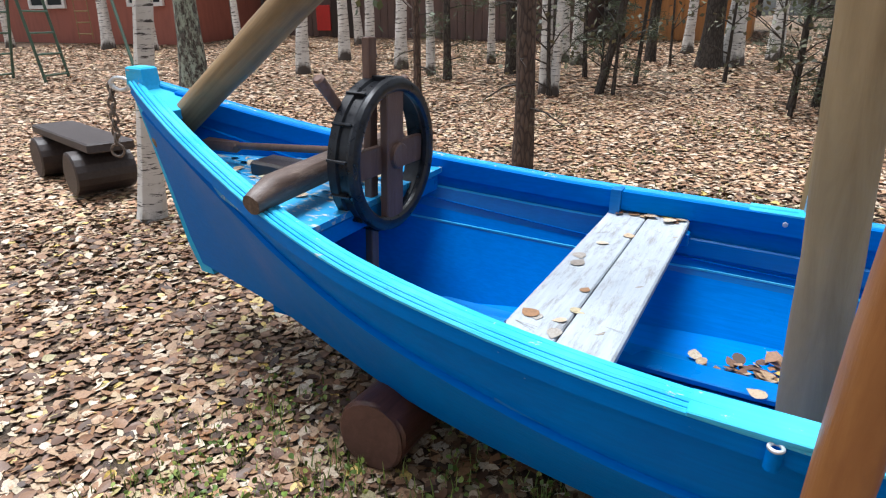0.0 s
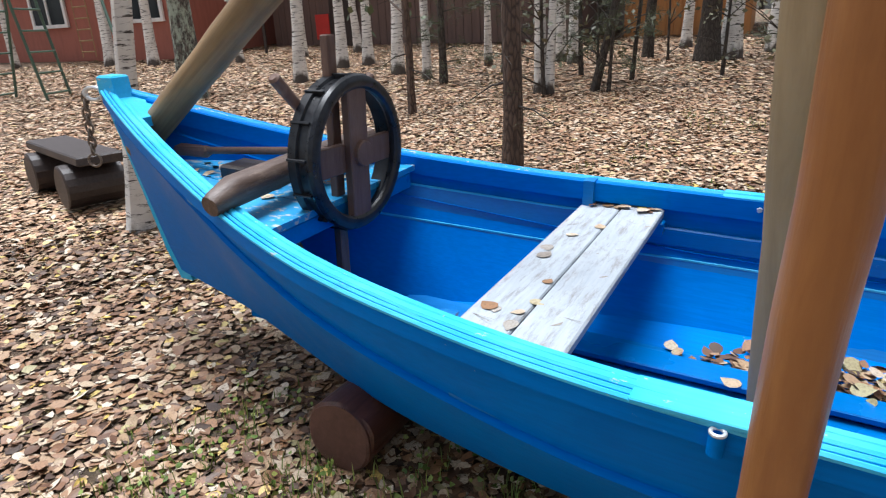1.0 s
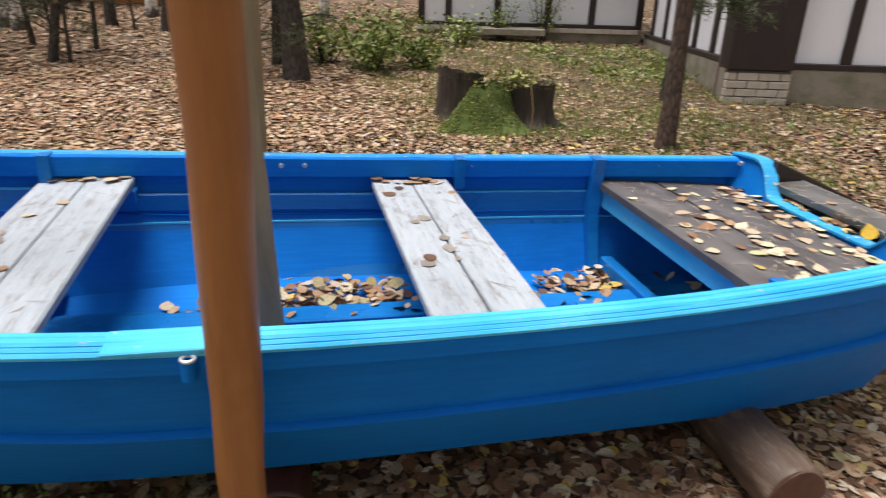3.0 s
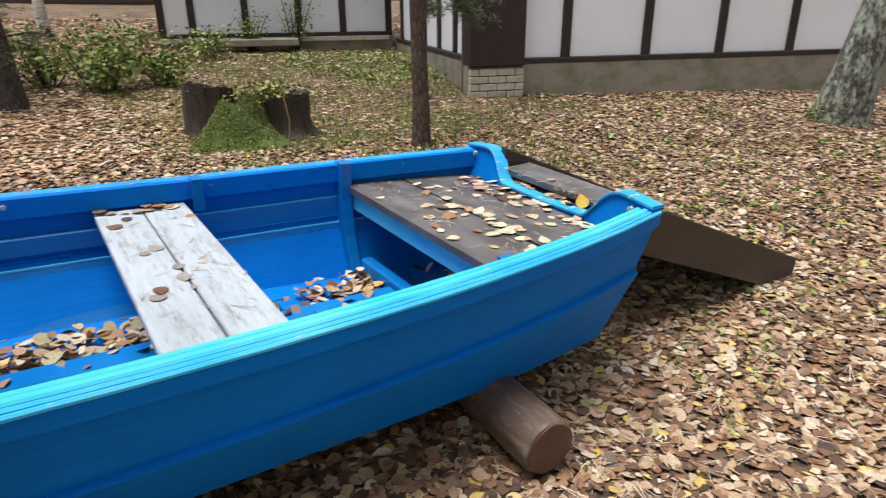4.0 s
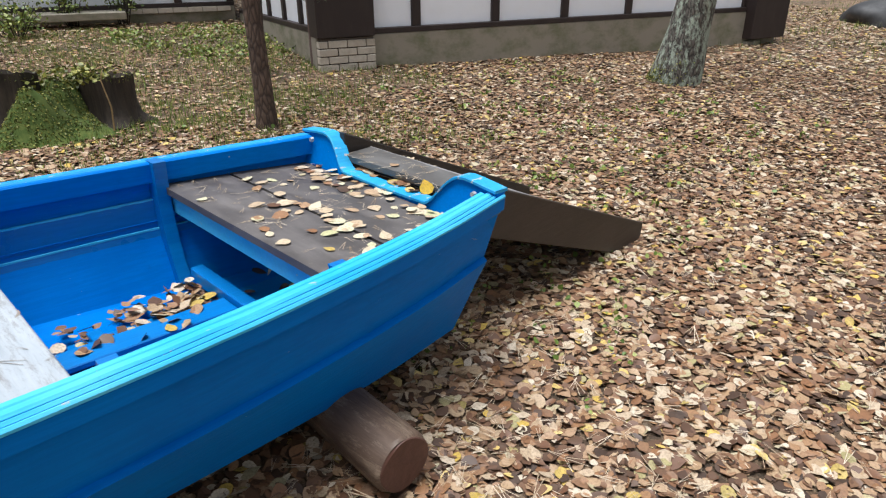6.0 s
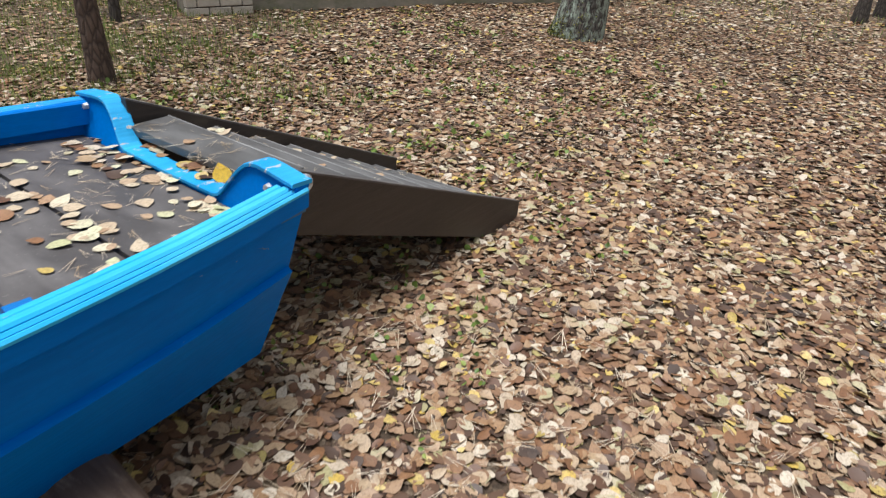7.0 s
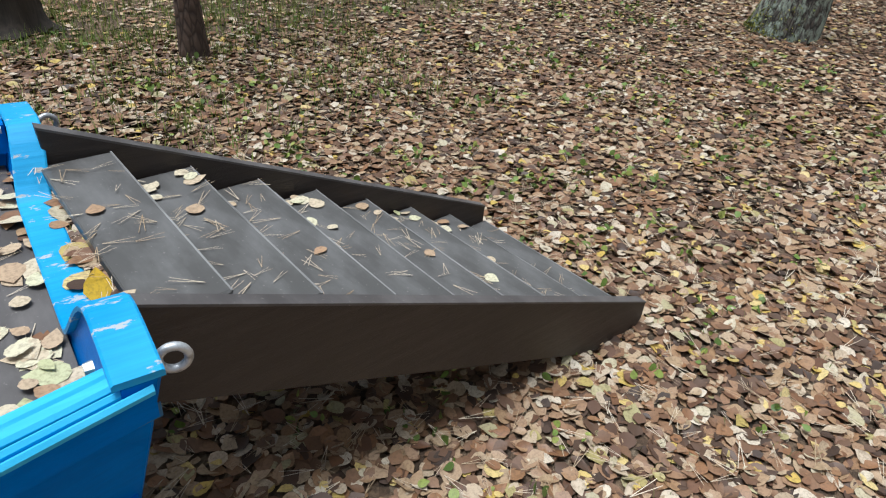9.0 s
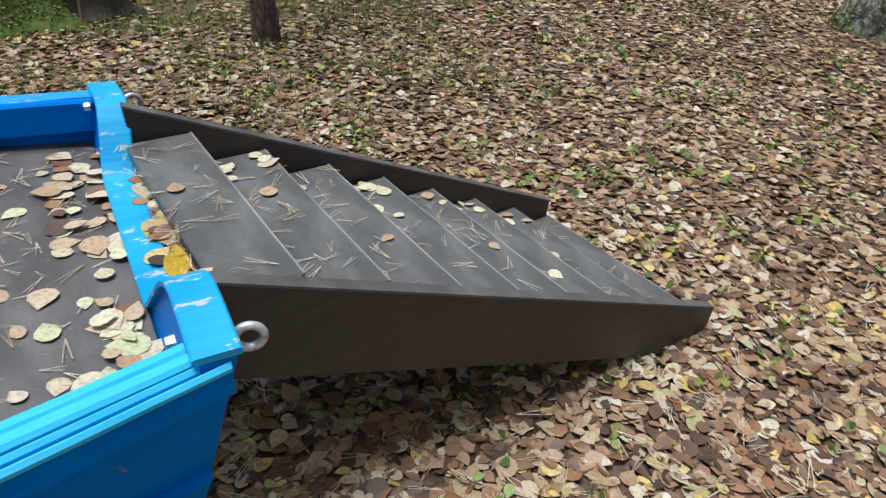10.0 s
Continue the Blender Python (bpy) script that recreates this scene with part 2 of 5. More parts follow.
bark_birch = birch_bark("birch_bark", 0.58)
bark_slim = birch_bark("young_birch_bark", 0.3)
bark_pine = rough_bark("pine_bark", (0.04, 0.026, 0.02), (0.12, 0.08, 0.06))
bark_dark = rough_bark("dark_bark", (0.025, 0.02, 0.016), (0.075, 0.062, 0.052))
bark_lichen = rough_bark("lichen_covered_bark", (0.018, 0.015, 0.013), (0.13, 0.115, 0.1), (0.34, 0.4, 0.33))
stump_wood = wood("rotting_stump_wood", (0.018, 0.014, 0.01), (0.075, 0.056, 0.042), (8, 8, 0.7), 0.9, 4, False)


def plaster(name, base, dirt, scale=2.0, amount=0.5, rough=0.8, stretch=(1, 1, 1)):
    k = Net(name, rough)
    n = k.noise(scale, 8, k.at(stretch), 0.7)
    f = k.noise(40, 4)
    col = k.mix(k.ramp(n, [(0.45, 0.0), (0.75, amount)]), base, dirt)
    return k.done(col, k.bump(f, 0.25, 0.004))


white_panel = plaster("white_panel", (0.84, 0.87, 0.94), (0.6, 0.6, 0.62), 1.3, 0.2, 0.6)
dark_trim = plaster("dark_brown_timber", (0.022, 0.013, 0.012), (0.05, 0.035, 0.03), 5, 0.5, 0.6, (1, 1, 0.3))
concrete = plaster("mossy_concrete", (0.27, 0.245, 0.2), (0.1, 0.115, 0.05), 2.2, 1.0, 0.9, (1, 1, 1.6))
brick_mat = plaster("pale_silicate_brick", (0.52, 0.47, 0.4), (0.3, 0.26, 0.21), 7, 0.7, 0.9)
mortar = plaster("dark_mortar", (0.12, 0.1, 0.085), (0.05, 0.04, 0.035), 9, 0.7, 0.95)
red_clad = plaster("red_brown_cladding", (0.36, 0.12, 0.085), (0.22, 0.075, 0.055), 3, 0.7, 0.7, (3, 3, 0.4))
barn_clad = plaster("old_brown_cladding", (0.13, 0.085, 0.075), (0.07, 0.05, 0.045), 3, 0.7, 0.8, (3, 3, 0.4))
shed_clad = plaster("orange_board_cladding", (0.42, 0.19, 0.06), (0.26, 0.12, 0.05), 3, 0.7, 0.7, (6, 6, 0.4))
roof_mat = plaster("grey_roofing", (0.16, 0.15, 0.145), (0.08, 0.075, 0.07), 2, 0.7, 0.85)
white_paint = plaster("white_frame_paint", (0.78, 0.78, 0.77), (0.55, 0.55, 0.53), 4, 0.5, 0.5)
green_steel = plaster("green_painted_steel", (0.05, 0.1, 0.07), (0.08, 0.07, 0.05), 6, 0.6, 0.5)
red_board = plaster("red_board", (0.5, 0.03, 0.025), (0.3, 0.03, 0.02), 4, 0.5, 0.5)
moss_mat = plaster("moss", (0.045, 0.075, 0.012), (0.12, 0.14, 0.03), 18, 1.0, 1.0)
strap_steel = plaster("dull_grey_strap", (0.02, 0.13, 0.28), (0.1, 0.14, 0.19), 30, 0.6, 0.6)
tarp = plaster("dark_tarpaulin", (0.03, 0.03, 0.032), (0.1, 0.1, 0.1), 3, 0.7, 0.6)
glass = mat("window_glass", (0.02, 0.025, 0.03), 0.06)


# ---- mesh helpers ----
def part(name, bm, material, parent=None, label="", smooth=False, m=None, sharp=38):
    me = bpy.data.meshes.new(name)
    bm.to_mesh(me)
    bm.free()
    me.materials.append(material)
    if smooth:
        me.polygons.foreach_set("use_smooth", [True] * len(me.polygons))
        me.set_sharp_from_angle(angle=radians(sharp))
    ob = new(name, me)
    if parent:
        ob.parent = parent
    if m is not None:
        ob.matrix_basis = m
    return tagged(ob, label)


def thing(name, label, category, m=None, group="", kind=""):
    ob = new(name)
    ob.empty_display_size = 0.1
    if m is not None:
        ob.matrix_basis = m
    return tagged(ob, label, category, group, kind)


def box(sx, sy, sz, at=(0, 0, 0), bevel=0.004, rot=None, bm=None, uneven=0.0):
    """A board with softened edges, centred at at."""
    own = bmesh.new()
    bmesh.ops.create_cube(own, size=1)
    bmesh.ops.scale(own, vec=(sx, sy, sz), verts=own.verts)
    if bevel:
        bmesh.ops.bevel(own, geom=own.edges[:], offset=min(bevel, 0.45 * min(sx, sy, sz)), segments=1, affect="EDGES")
    if uneven:
        for v in own.verts:
            v.co += Vector((random.uniform(-1, 1), random.uniform(-1, 1), random.uniform(-1, 1))) * uneven
    if rot is not None:
        bmesh.ops.transform(own, matrix=rot, verts=own.verts)
    bmesh.ops.translate(own, vec=at, verts=own.verts)
    if bm is None:
        return own
    me = bpy.data.meshes.new("tmp")
    own.to_mesh(me)
    own.free()
    bm.from_mesh(me)
    bpy.data.meshes.remove(me)
    return bm


def tube(path, radii, sides=14, wobble=0.0, seed=0.0, caps=True, squash=1.0, bm=None):
    """A round bar along a path of points."""
    bm = bm or bmesh.new()
    path = [Vector(p) for p in path]
    rings, side = [], None
    for i, p in enumerate(path):
        d = (path[min(i + 1, len(path) - 1)] - path[max(i - 1, 0)]).normalized()
        if side is None:
            side = d.orthogonal().normalized()
        side = (side - d * side.dot(d)).normalized()
        up = d.cross(side)
        r = radii[i] if isinstance(radii, (list, tuple)) else radii
        ring = []
        for k in range(sides):
            a = 2 * math.pi * k / sides
            w = 1 + wobble * noise.noise(Vector((math.cos(a) * 1.3 + seed, math.sin(a) * 1.3, i * 0.45 + seed)))
            ring.append(bm.verts.new(p + (side * math.cos(a) + up * math.sin(a) * squash) * r * w))
        rings.append(ring)
    for a, b in zip(rings, rings[1:]):
        for k in range(sides):
            bm.faces.new((a[k], a[(k + 1) % sides], b[(k + 1) % sides], b[k]))
    if caps:
        bm.faces.new(rings[0][::-1])
        bm.faces.new(rings[-1])
    return bm


def straight(a, b, steps=6):
    a, b = Vector(a), Vector(b)
    return [a.lerp(b, i / steps) for i in range(steps + 1)]


def torus(R, r, m, n1=28, n2=10, bm=None):
    bm = bm or bmesh.new()
    rows = []
    for i in range(n1):
        a = 2 * math.pi * i / n1
        rows.append([bm.verts.new(m @ Vector(((R + r * math.cos(2 * math.pi * j / n2)) * math.cos(a), (R + r * math.cos(2 * math.pi * j / n2)) * math.sin(a), r * math.sin(2 * math.pi * j / n2)))) for j in range(n2)])
    for i in range(n1):
        for j in range(n2):
            bm.faces.new((rows[i][j], rows[(i + 1) % n1][j], rows[(i + 1) % n1][(j + 1) % n2], rows[i][(j + 1) % n2]))
    return bm


def curve_at(xs, ys, x):
    """Smooth interpolation through (xs, ys)."""
    i = max(0, min(len(xs) - 2, sum(1 for v in xs if v <= x) - 1))

    def slope(j):
        a, b = max(j - 1, 0), min(j + 1, len(xs) - 1)
        return (ys[b] - ys[a]) / (xs[b] - xs[a])
    h = xs[i + 1] - xs[i]
    t = (x - xs[i]) / h
    return ((1 + 2 * t) * (1 - t) ** 2 * ys[i] + t * (1 - t) ** 2 * h * slope(i) + t * t * (3 - 2 * t) * ys[i + 1] + t * t * (t - 1) * h * slope(i + 1))


def sheet(rows):
    """A closed skin from rows of equal length; each row is a closed loop of points."""
    bm = bmesh.new()
    vs = [[bm.verts.new(p) for p in r] for r in rows]
    n = len(vs[0])
    for a, b in zip(vs, vs[1:]):
        for k in range(n):
            bm.faces.new((a[k], a[(k + 1) % n], b[(k + 1) % n], b[k]))
    bm.faces.new(vs[0][::-1])
    bm.faces.new(vs[-1])
    bmesh.ops.recalc_face_normals(bm, faces=bm.faces)
    return bm


# ---- ground ----
def ground_z(x, y):
    """The forest floor: it rises away from the water and towards the bow."""
    return -0.09 + 0.06 * (min(max(y, -15), 26) - 1.3) - 0.02 * (max(min(x, 5), -28) - 2.5)


def bumpy(x, y):
    f = max(0.0, min(1.0, (40 - math.hypot(x, y)) / 20))
    return ground_z(x, y) + f * (0.03 * noise.noise(Vector((x * 0.5, y * 0.5, 0))) + 0.015 * noise.noise(Vector((x * 2.3, y * 2.3, 4)))) - 0.015


def make_ground():
    near = list(np.arange(-9, 12.01, 0.15))
    far = [12.6, 13.5, 15, 17, 20, 24, 30, 40, 60, 100, 200, 500]
    xs = [-v for v in (500, 200, 100, 60, 45, 36, 30, 26, 22, 19, 16.5, 14.5, 13, 11.7, 10.7, 9.8)] + near + far
    near_y = list(np.arange(-4, 9.01, 0.15))
    ys = [-v for v in (500, 200, 100, 50, 30, 20, 14, 10, 7.5, 6, 5, 4.4)] + near_y + [9.5, 10.2, 11, 12, 13.2, 14.5, 16, 18, 20, 23, 26, 30, 36, 45, 60, 100, 200, 500]
    bm = bmesh.new()
    vs = [[bm.verts.new((x, y, bumpy(x, y))) for x in xs] for y in ys]
    for a, b in zip(vs, vs[1:]):
        for i in range(len(xs) - 1):
            bm.faces.new((a[i], a[i + 1], b[i + 1], b[i]))
    ob = part("ground", bm, ground_mat(), smooth=True)
    tagged(ob, "forest floor of dark soil under fallen birch leaves", "ground", kind="structure")


make_ground()

def leaf_shape(half):
    """A birch leaf: rounded foot, widest low down, pointed tip, shallow fold along the middle rib."""
    right = half
    left = [(-x, y, z) for x, y, z in half[::-1]]
    pts = [(0, -0.5, 0.0)] + right + [(0, 0.58, -0.03)] + left
    n = len(pts)
    return np.array(pts + [(0, 0, -0.03)]), np.array([(n, k, (k + 1) % n) for k in range(n)])


LEAF, LEAF_F = leaf_shape([(0.24, -0.42, 0.015), (0.41, -0.16, 0.04), (0.36, 0.12, 0.045), (0.17, 0.38, 0.01)])
SLIM, SLIM_F = leaf_shape([(0.38, -0.2, 0.03), (0.32, 0.16, 0.04)])
PAIR = np.array([(-0.012, -0.5, 0), (0.012, -0.5, 0), (0.14, 0.5, 0.02), (0.122, 0.5, 0.02), (-0.06, 0.46, 0.05), (-0.08, 0.46, 0.05)])
PAIR_F = np.array([(0, 1, 2), (0, 2, 3), (0, 1, 4), (0, 4, 5)])
QUAD = np.array([(0, -0.5, 0), (0.36, 0, 0.05), (0, 0.55, 0), (-0.36, 0, 0.05)])
QUAD_F = np.array([(0, 1, 2), (0, 2, 3)])
NEEDLE = np.array([(-0.012, -0.5, 0), (0.012, -0.5, 0), (0.012, 0.1, 0.03), (-0.012, 0.1, 0.03), (0.03, 0.5, 0.0)])
NEEDLE_F = np.array([(0, 1, 2), (0, 2, 3), (3, 2, 4)])


def strew(name, pts, sizes, material, template=(LEAF, LEAF_F), tilt=0.35, spin=None, seed=1, parent=None, curl=1.0, narrow=0.0):
    """Many small flat pieces at pts, each turned and tipped at random, in one mesh."""
    rng = np.random.default_rng(seed)
    T, F = template
    n = len(pts)
    a = rng.uniform(0, 2 * np.pi, n) if spin is None else spin
    tx, ty = rng.normal(0, tilt, n), rng.normal(0, tilt, n)
    V = np.repeat(T[None], n, 0)
    V[:, :, 2] *= curl * rng.uniform(-1.6, 2.6, (n, 1))
    V[:, :, 0] *= 1 + narrow * rng.uniform(-1, 1, (n, 1))
    V *= np.asarray(sizes)[:, None, None]
    c, s = np.cos(tx)[:, None], np.sin(tx)[:, None]
    y, z = V[:, :, 1] * c - V[:, :, 2] * s, V[:, :, 1] * s + V[:, :, 2] * c
    c, s = np.cos(ty)[:, None], np.sin(ty)[:, None]
    x, z = V[:, :, 0] * c + z * s, -V[:, :, 0] * s + z * c
    c, s = np.cos(a)[:, None], np.sin(a)[:, None]
    out = np.stack([x * c - y * s, x * s + y * c, z], -1) + np.asarray(pts)[:, None, :]
    faces = (F[None] + (np.arange(n) * len(T))[:, None, None]).reshape(-1, 3)
    me = bpy.data.meshes.new(name)
    me.vertices.add(n * len(T))
    me.vertices.foreach_set("co", out.reshape(-1).astype(np.float32))
    me.loops.add(faces.size)
    me.loops.foreach_set("vertex_index", faces.reshape(-1).astype(np.int32))
    me.polygons.add(len(faces))
    me.polygons.foreach_set("loop_start", np.arange(0, faces.size, 3, dtype=np.int32))
    me.update(calc_edges=True)
    me.validate()
    if len(T) > 5:
        me.polygons.foreach_set("use_smooth", np.ones(len(faces), bool))
    me.materials.append(material)
    ob = new(name, me)
    if parent:
        ob.parent = parent
    return ob


# ---- the boat ----
BOAT = pose(0, 2.07, 0) @ pose(0, 0, 0, 0, 0, -0.7) @ pose(0, 0, 0, 1.8) @ pose(0, 0, 0, 0, 2.3)
boat = thing("rowing_boat", "blue painted wooden rowing boat resting on brown logs", "boat", BOAT)
BX = [-2.76, -2.5, -2.2, -1.9, -1.6, -1.2, -0.8, -0.3, 0.3, 1.0, 1.6, 2.1, 2.56]
BB = [0.03, 0.15, 0.275, 0.39, 0.50, 0.62, 0.695, 0.755, 0.77, 0.755, 0.72, 0.665, 0.585]
SW = [1.13, 1.05, 0.965, 0.895, 0.84, 0.785, 0.75, 0.73, 0.72, 0.72, 0.73, 0.745, 0.765]
CB = [0.02, 0.045, 0.1, 0.19, 0.29, 0.42, 0.51, 0.58, 0.61, 0.61, 0.59, 0.55, 0.49]
CW = [0.26, 0.22, 0.2, 0.195, 0.195, 0.2, 0.205, 0.21, 0.215, 0.215, 0.2, 0.185, 0.18]
KW = [0.24, 0.19, 0.165, 0.15, 0.14, 0.13, 0.125, 0.125, 0.13, 0.135, 0.14, 0.15, 0.16]


def rake(w):
    """How far the stem leans forward at height w."""
    return -2.5 - 0.27 * max(0.0, min(1.0, (w - 0.2) / 0.9))


def stern_x(w):
    return 2.40 + 0.105 * (w - 0.2) / 0.55


def section(s):
    """Half-breadth points of the hull at station s, from the gunwale down to the keel: (x, v, w)."""
    x0 = -2.76 + 5.32 * s
    b, top, cb, kw = (curve_at(BX, q, x0) for q in (BB, SW, CB, KW))
    lw = top - 0.255 + 0.12 * max(0.0, min(1.0, (-x0 - 0.2) / 2.4))
    lb = cb + (b - cb) * (0.80 + 0.06 * s)
    cw = curve_at(BX, CW, x0)
    pts = []
    for v, w in ((b, top), ((b + lb) / 2 + 0.012, (top + lw) / 2), (lb, lw), ((lb * 0.6 + cb * 0.4) + 0.012, (lw * 0.6 + cw * 0.4)), (cb, cw), (cb * 0.5, kw + 0.02), (0.0, kw)):
        a, e = rake(w), stern_x(w)
        pts.append(Vector((a + (e - a) * s, v, w)))
    return pts


STATIONS = [i / 46 for i in range(47)]


def strake(name, ids, side, thick, material, ledge=0.0, label=""):
    rows = []
    for s in STATIONS:
        p = section(s)
        outer = [p[i].copy() for i in ids]
        if ledge:
            outer[0].y += ledge
            outer.insert(0, outer[0] + Vector((0, -ledge * 0.6, 0.010)))
        inner = []
        for q in outer:
            t = min(thick + ledge, q.y * 0.6 + 0.002)
            inner.append(Vector((q.x, q.y - t, q.z + (0.012 if len(ids) == 3 and ids[0] == 4 else 0))))
        loop = outer + inner[::-1]
        rows.append([Vector((q.x, q.y * side, q.z)) for q in loop])
    return part(name, sheet(rows), material, boat, label, smooth=True)


for side in (-1, 1):
    strake("topside_strake", (0, 1, 2), side, 0.02, blue)
    strake("lower_strake", (2, 3, 4), side, 0.02, blue, 0.023)
    strake("bottom_plank", (4, 5, 6), side, 0.02, blue)


def along_gunwale(off, up, wide, high, name, material, s0=0.0, s1=1.0, sides=(-1, 1), label="", n=50, wav=0.0):
    """A batten that follows the sheer; off: how far its outer face stands outside the planking."""
    for side in sides:
        rows = []
        for i in range(n + 1):
            s = s0 + (s1 - s0) * i / n
            p = section(s)[0]
            z = p.z + up + wav * noise.noise(Vector((s * 30, off * 50, side)))
            o, q = p.y + off, p.y + off - wide
            q = max(q, 0.004)
            o = max(o, q + 0.01)
            e = 0.006
            loop = [(p.x, o, z - high), (p.x, o, z - e), (p.x, o - e, z), (p.x, q + e, z), (p.x, q, z - e), (p.x, q, z - high)]
            rows.append([Vector((a, b * side, c)) for a, b, c in loop])
        part(name, sheet(rows), material, boat, label, True, sharp=14)


along_gunwale(0.034, 0.002, 0.032, 0.05, "rubbing_strip", blue)
# the near rail's glossy reflection is put into its paler coat
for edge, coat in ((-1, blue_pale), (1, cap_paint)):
    along_gunwale(0.036, 0.012, 0.015, 0.013, "rail_batten", coat, sides=(edge,), wav=0.002, label="thin blue batten, near side with painted-in gloss")
    along_gunwale(0.0175, 0.015, 0.014, 0.014, "rail_batten", coat, sides=(edge,), wav=0.002, label="thin blue batten, near side with painted-in gloss")
    along_gunwale(0.0005, 0.018, 0.030, 0.03, "gunwale_cap", coat, sides=(edge,), wav=0.004, label="blue gunwale cap, near side with painted-in gloss")
along_gunwale(-0.031, 0.014, 0.028, 0.075, "inwale", blue_pale, s0=0.03, s1=0.99, sides=(-1,), label="blue inner rail with painted-in gloss")
along_gunwale(-0.031, 0.014, 0.03, 0.085, "inwale", blue, s0=0.03, s1=0.99, sides=(1,))
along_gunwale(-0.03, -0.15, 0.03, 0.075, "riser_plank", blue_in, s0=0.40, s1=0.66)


def hull_at(s, drop):
    """The planking's outer point at station s, drop below the sheer."""
    p = section(s)
    w = p[0].z - drop
    for a, b in zip(p, p[1:]):
        if b.z <= w <= a.z:
            return a.lerp(b, (a.z - w) / (a.z - b.z))
    return p[-1]


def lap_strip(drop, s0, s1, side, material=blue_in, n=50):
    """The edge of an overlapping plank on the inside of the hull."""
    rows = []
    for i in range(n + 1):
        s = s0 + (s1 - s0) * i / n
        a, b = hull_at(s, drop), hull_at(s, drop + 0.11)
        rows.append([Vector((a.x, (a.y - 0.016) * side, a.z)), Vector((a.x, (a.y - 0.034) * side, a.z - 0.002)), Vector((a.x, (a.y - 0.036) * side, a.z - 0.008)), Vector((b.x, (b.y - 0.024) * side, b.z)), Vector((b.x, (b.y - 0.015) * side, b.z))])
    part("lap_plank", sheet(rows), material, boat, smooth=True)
    # thin pale lip: worn edge with its highlight put into the colour
    rows = []
    for i in range(n + 1):
        a = hull_at(s0 + (s1 - s0) * i / n, drop)
        h = 0.006 + 0.004 * noise.noise(Vector((i * 0.7, drop * 40, side)))
        rows.append([Vector((a.x, (a.y - 0.030) * side, a.z + 0.002)), Vector((a.x, (a.y - 0.037) * side, a.z + 0.001)), Vector((a.x, (a.y - 0.0375) * side, a.z - h)), Vector((a.x, (a.y - 0.032) * side, a.z - h))])
    part("lap_edge", sheet(rows), blue_pale, boat, "worn plank edge, paler for a painted-in highlight")


for side in (-1, 1):
    lap_strip(0.125, 0.14, 0.40, side)
    lap_strip(0.15, 0.66, 0.985, side)
    lap_strip(0.275, 0.14, 0.985, side)
    lap_strip(0.40, 0.2, 0.97, side)

# stem with its squared head
rows = []
for w, l0, l1, h in ((0.21, 0.012, 0.07, 0.02), (0.35, 0.035, 0.07, 0.024), (0.6, 0.035, 0.07, 0.026), (0.9, 0.035, 0.08, 0.03), (1.1, 0.035, 0.08, 0.036), (1.12, 0.042, 0.075, 0.046), (1.195, 0.04, 0.07, 0.045), (1.203, 0.032, 0.062, 0.038)):
    x = rake(w)
    rows.append([Vector((x - l0, -h, w)), Vector((x + l1, -h, w)), Vector((x + l1, h, w)), Vector((x - l0, h, w))])
part("stem_post", sheet(rows), blue_pale, boat)
bm = box(4.3, 0.05, 0.05, (0.1, 0, 0.125), 0.006)
part("keel", bm, blue, boat)

# breast hook behind the stem
rows = []
for s in (0.012, 0.03, 0.045, 0.055):
    p = section(s)[0]
    h = max(0.02, p.y - 0.012)
    rows.append([Vector((p.x, -h, p.z - 0.045)), Vector((p.x, h, p.z - 0.045)), Vector((p.x, h, p.z - 0.003)), Vector((p.x, -h, p.z - 0.003))])
part("breast_hook", sheet(rows), blue_pale, boat)

# transom with a dip in its top edge
def transom():
    bm = bmesh.new()
    p = section(1.0)
    prof = []
    half = [(p[0].y + 0.028, 0.785), (0.5, 0.797), (0.45, 0.8), (0.42, 0.796), (0.395, 0.785), (0.37, 0.765), (0.345, 0.738), (0.322, 0.708), (0.302, 0.682), (0.285, 0.665), (0.265, 0.657), (0, 0.653)]
    prof = [(v, w) for v, w in half] + [(-v, w) for v, w in half[-2::-1]]
    low = [(-p[2].y, p[2].z), (-p[3].y, p[3].z), (-p[4].y, p[4].z), (0, p[6].z), (p[4].y, p[4].z), (p[3].y, p[3].z), (p[2].y, p[2].z)]
    rings = []
    for dx, sh in ((-0.045, 0.0), (0.004, 0.0), (0.01, 0.006)):
        rings.append([bm.verts.new((stern_x(w) + dx, v * (1 - sh / 0.5), w - (sh if w > 0.6 else -sh))) for v, w in prof + low])
    n = len(rings[0])
    for a, b in zip(rings, rings[1:]):
        for k in range(n):
            bm.faces.new((a[k], a[(k + 1) % n], b[(k + 1) % n], b[k]))
    bm.faces.new(rings[0][::-1])
    bm.faces.new(rings[-1])
    bmesh.ops.recalc_face_normals(bm, faces=bm.faces)
    part("transom", bm, blue, boat)
    # faded cap along the top edge
    bm = bmesh.new()
    rows = []
    for v, w in prof:
        x = stern_x(w)
        rows.append([bm.verts.new((x + dx, v, w + dz)) for dx, dz in ((-0.058, 0.001), (-0.058, 0.011), (-0.054, 0.014), (0.012, 0.014), (0.016, 0.011), (0.016, 0.001))])
    for a, b in zip(rows, rows[1:]):
        for k in range(6):
            bm.faces.new((a[k], b[k], b[(k + 1) % 6], a[(k + 1) % 6]))
    bm.faces.new(rows[0])
    bm.faces.new(rows[-1][::-1])
    bmesh.ops.recalc_face_normals(bm, faces=bm.faces)
    part("transom_cap", bm, cap_paint, boat, "scuffed blue transom edge")


transom()


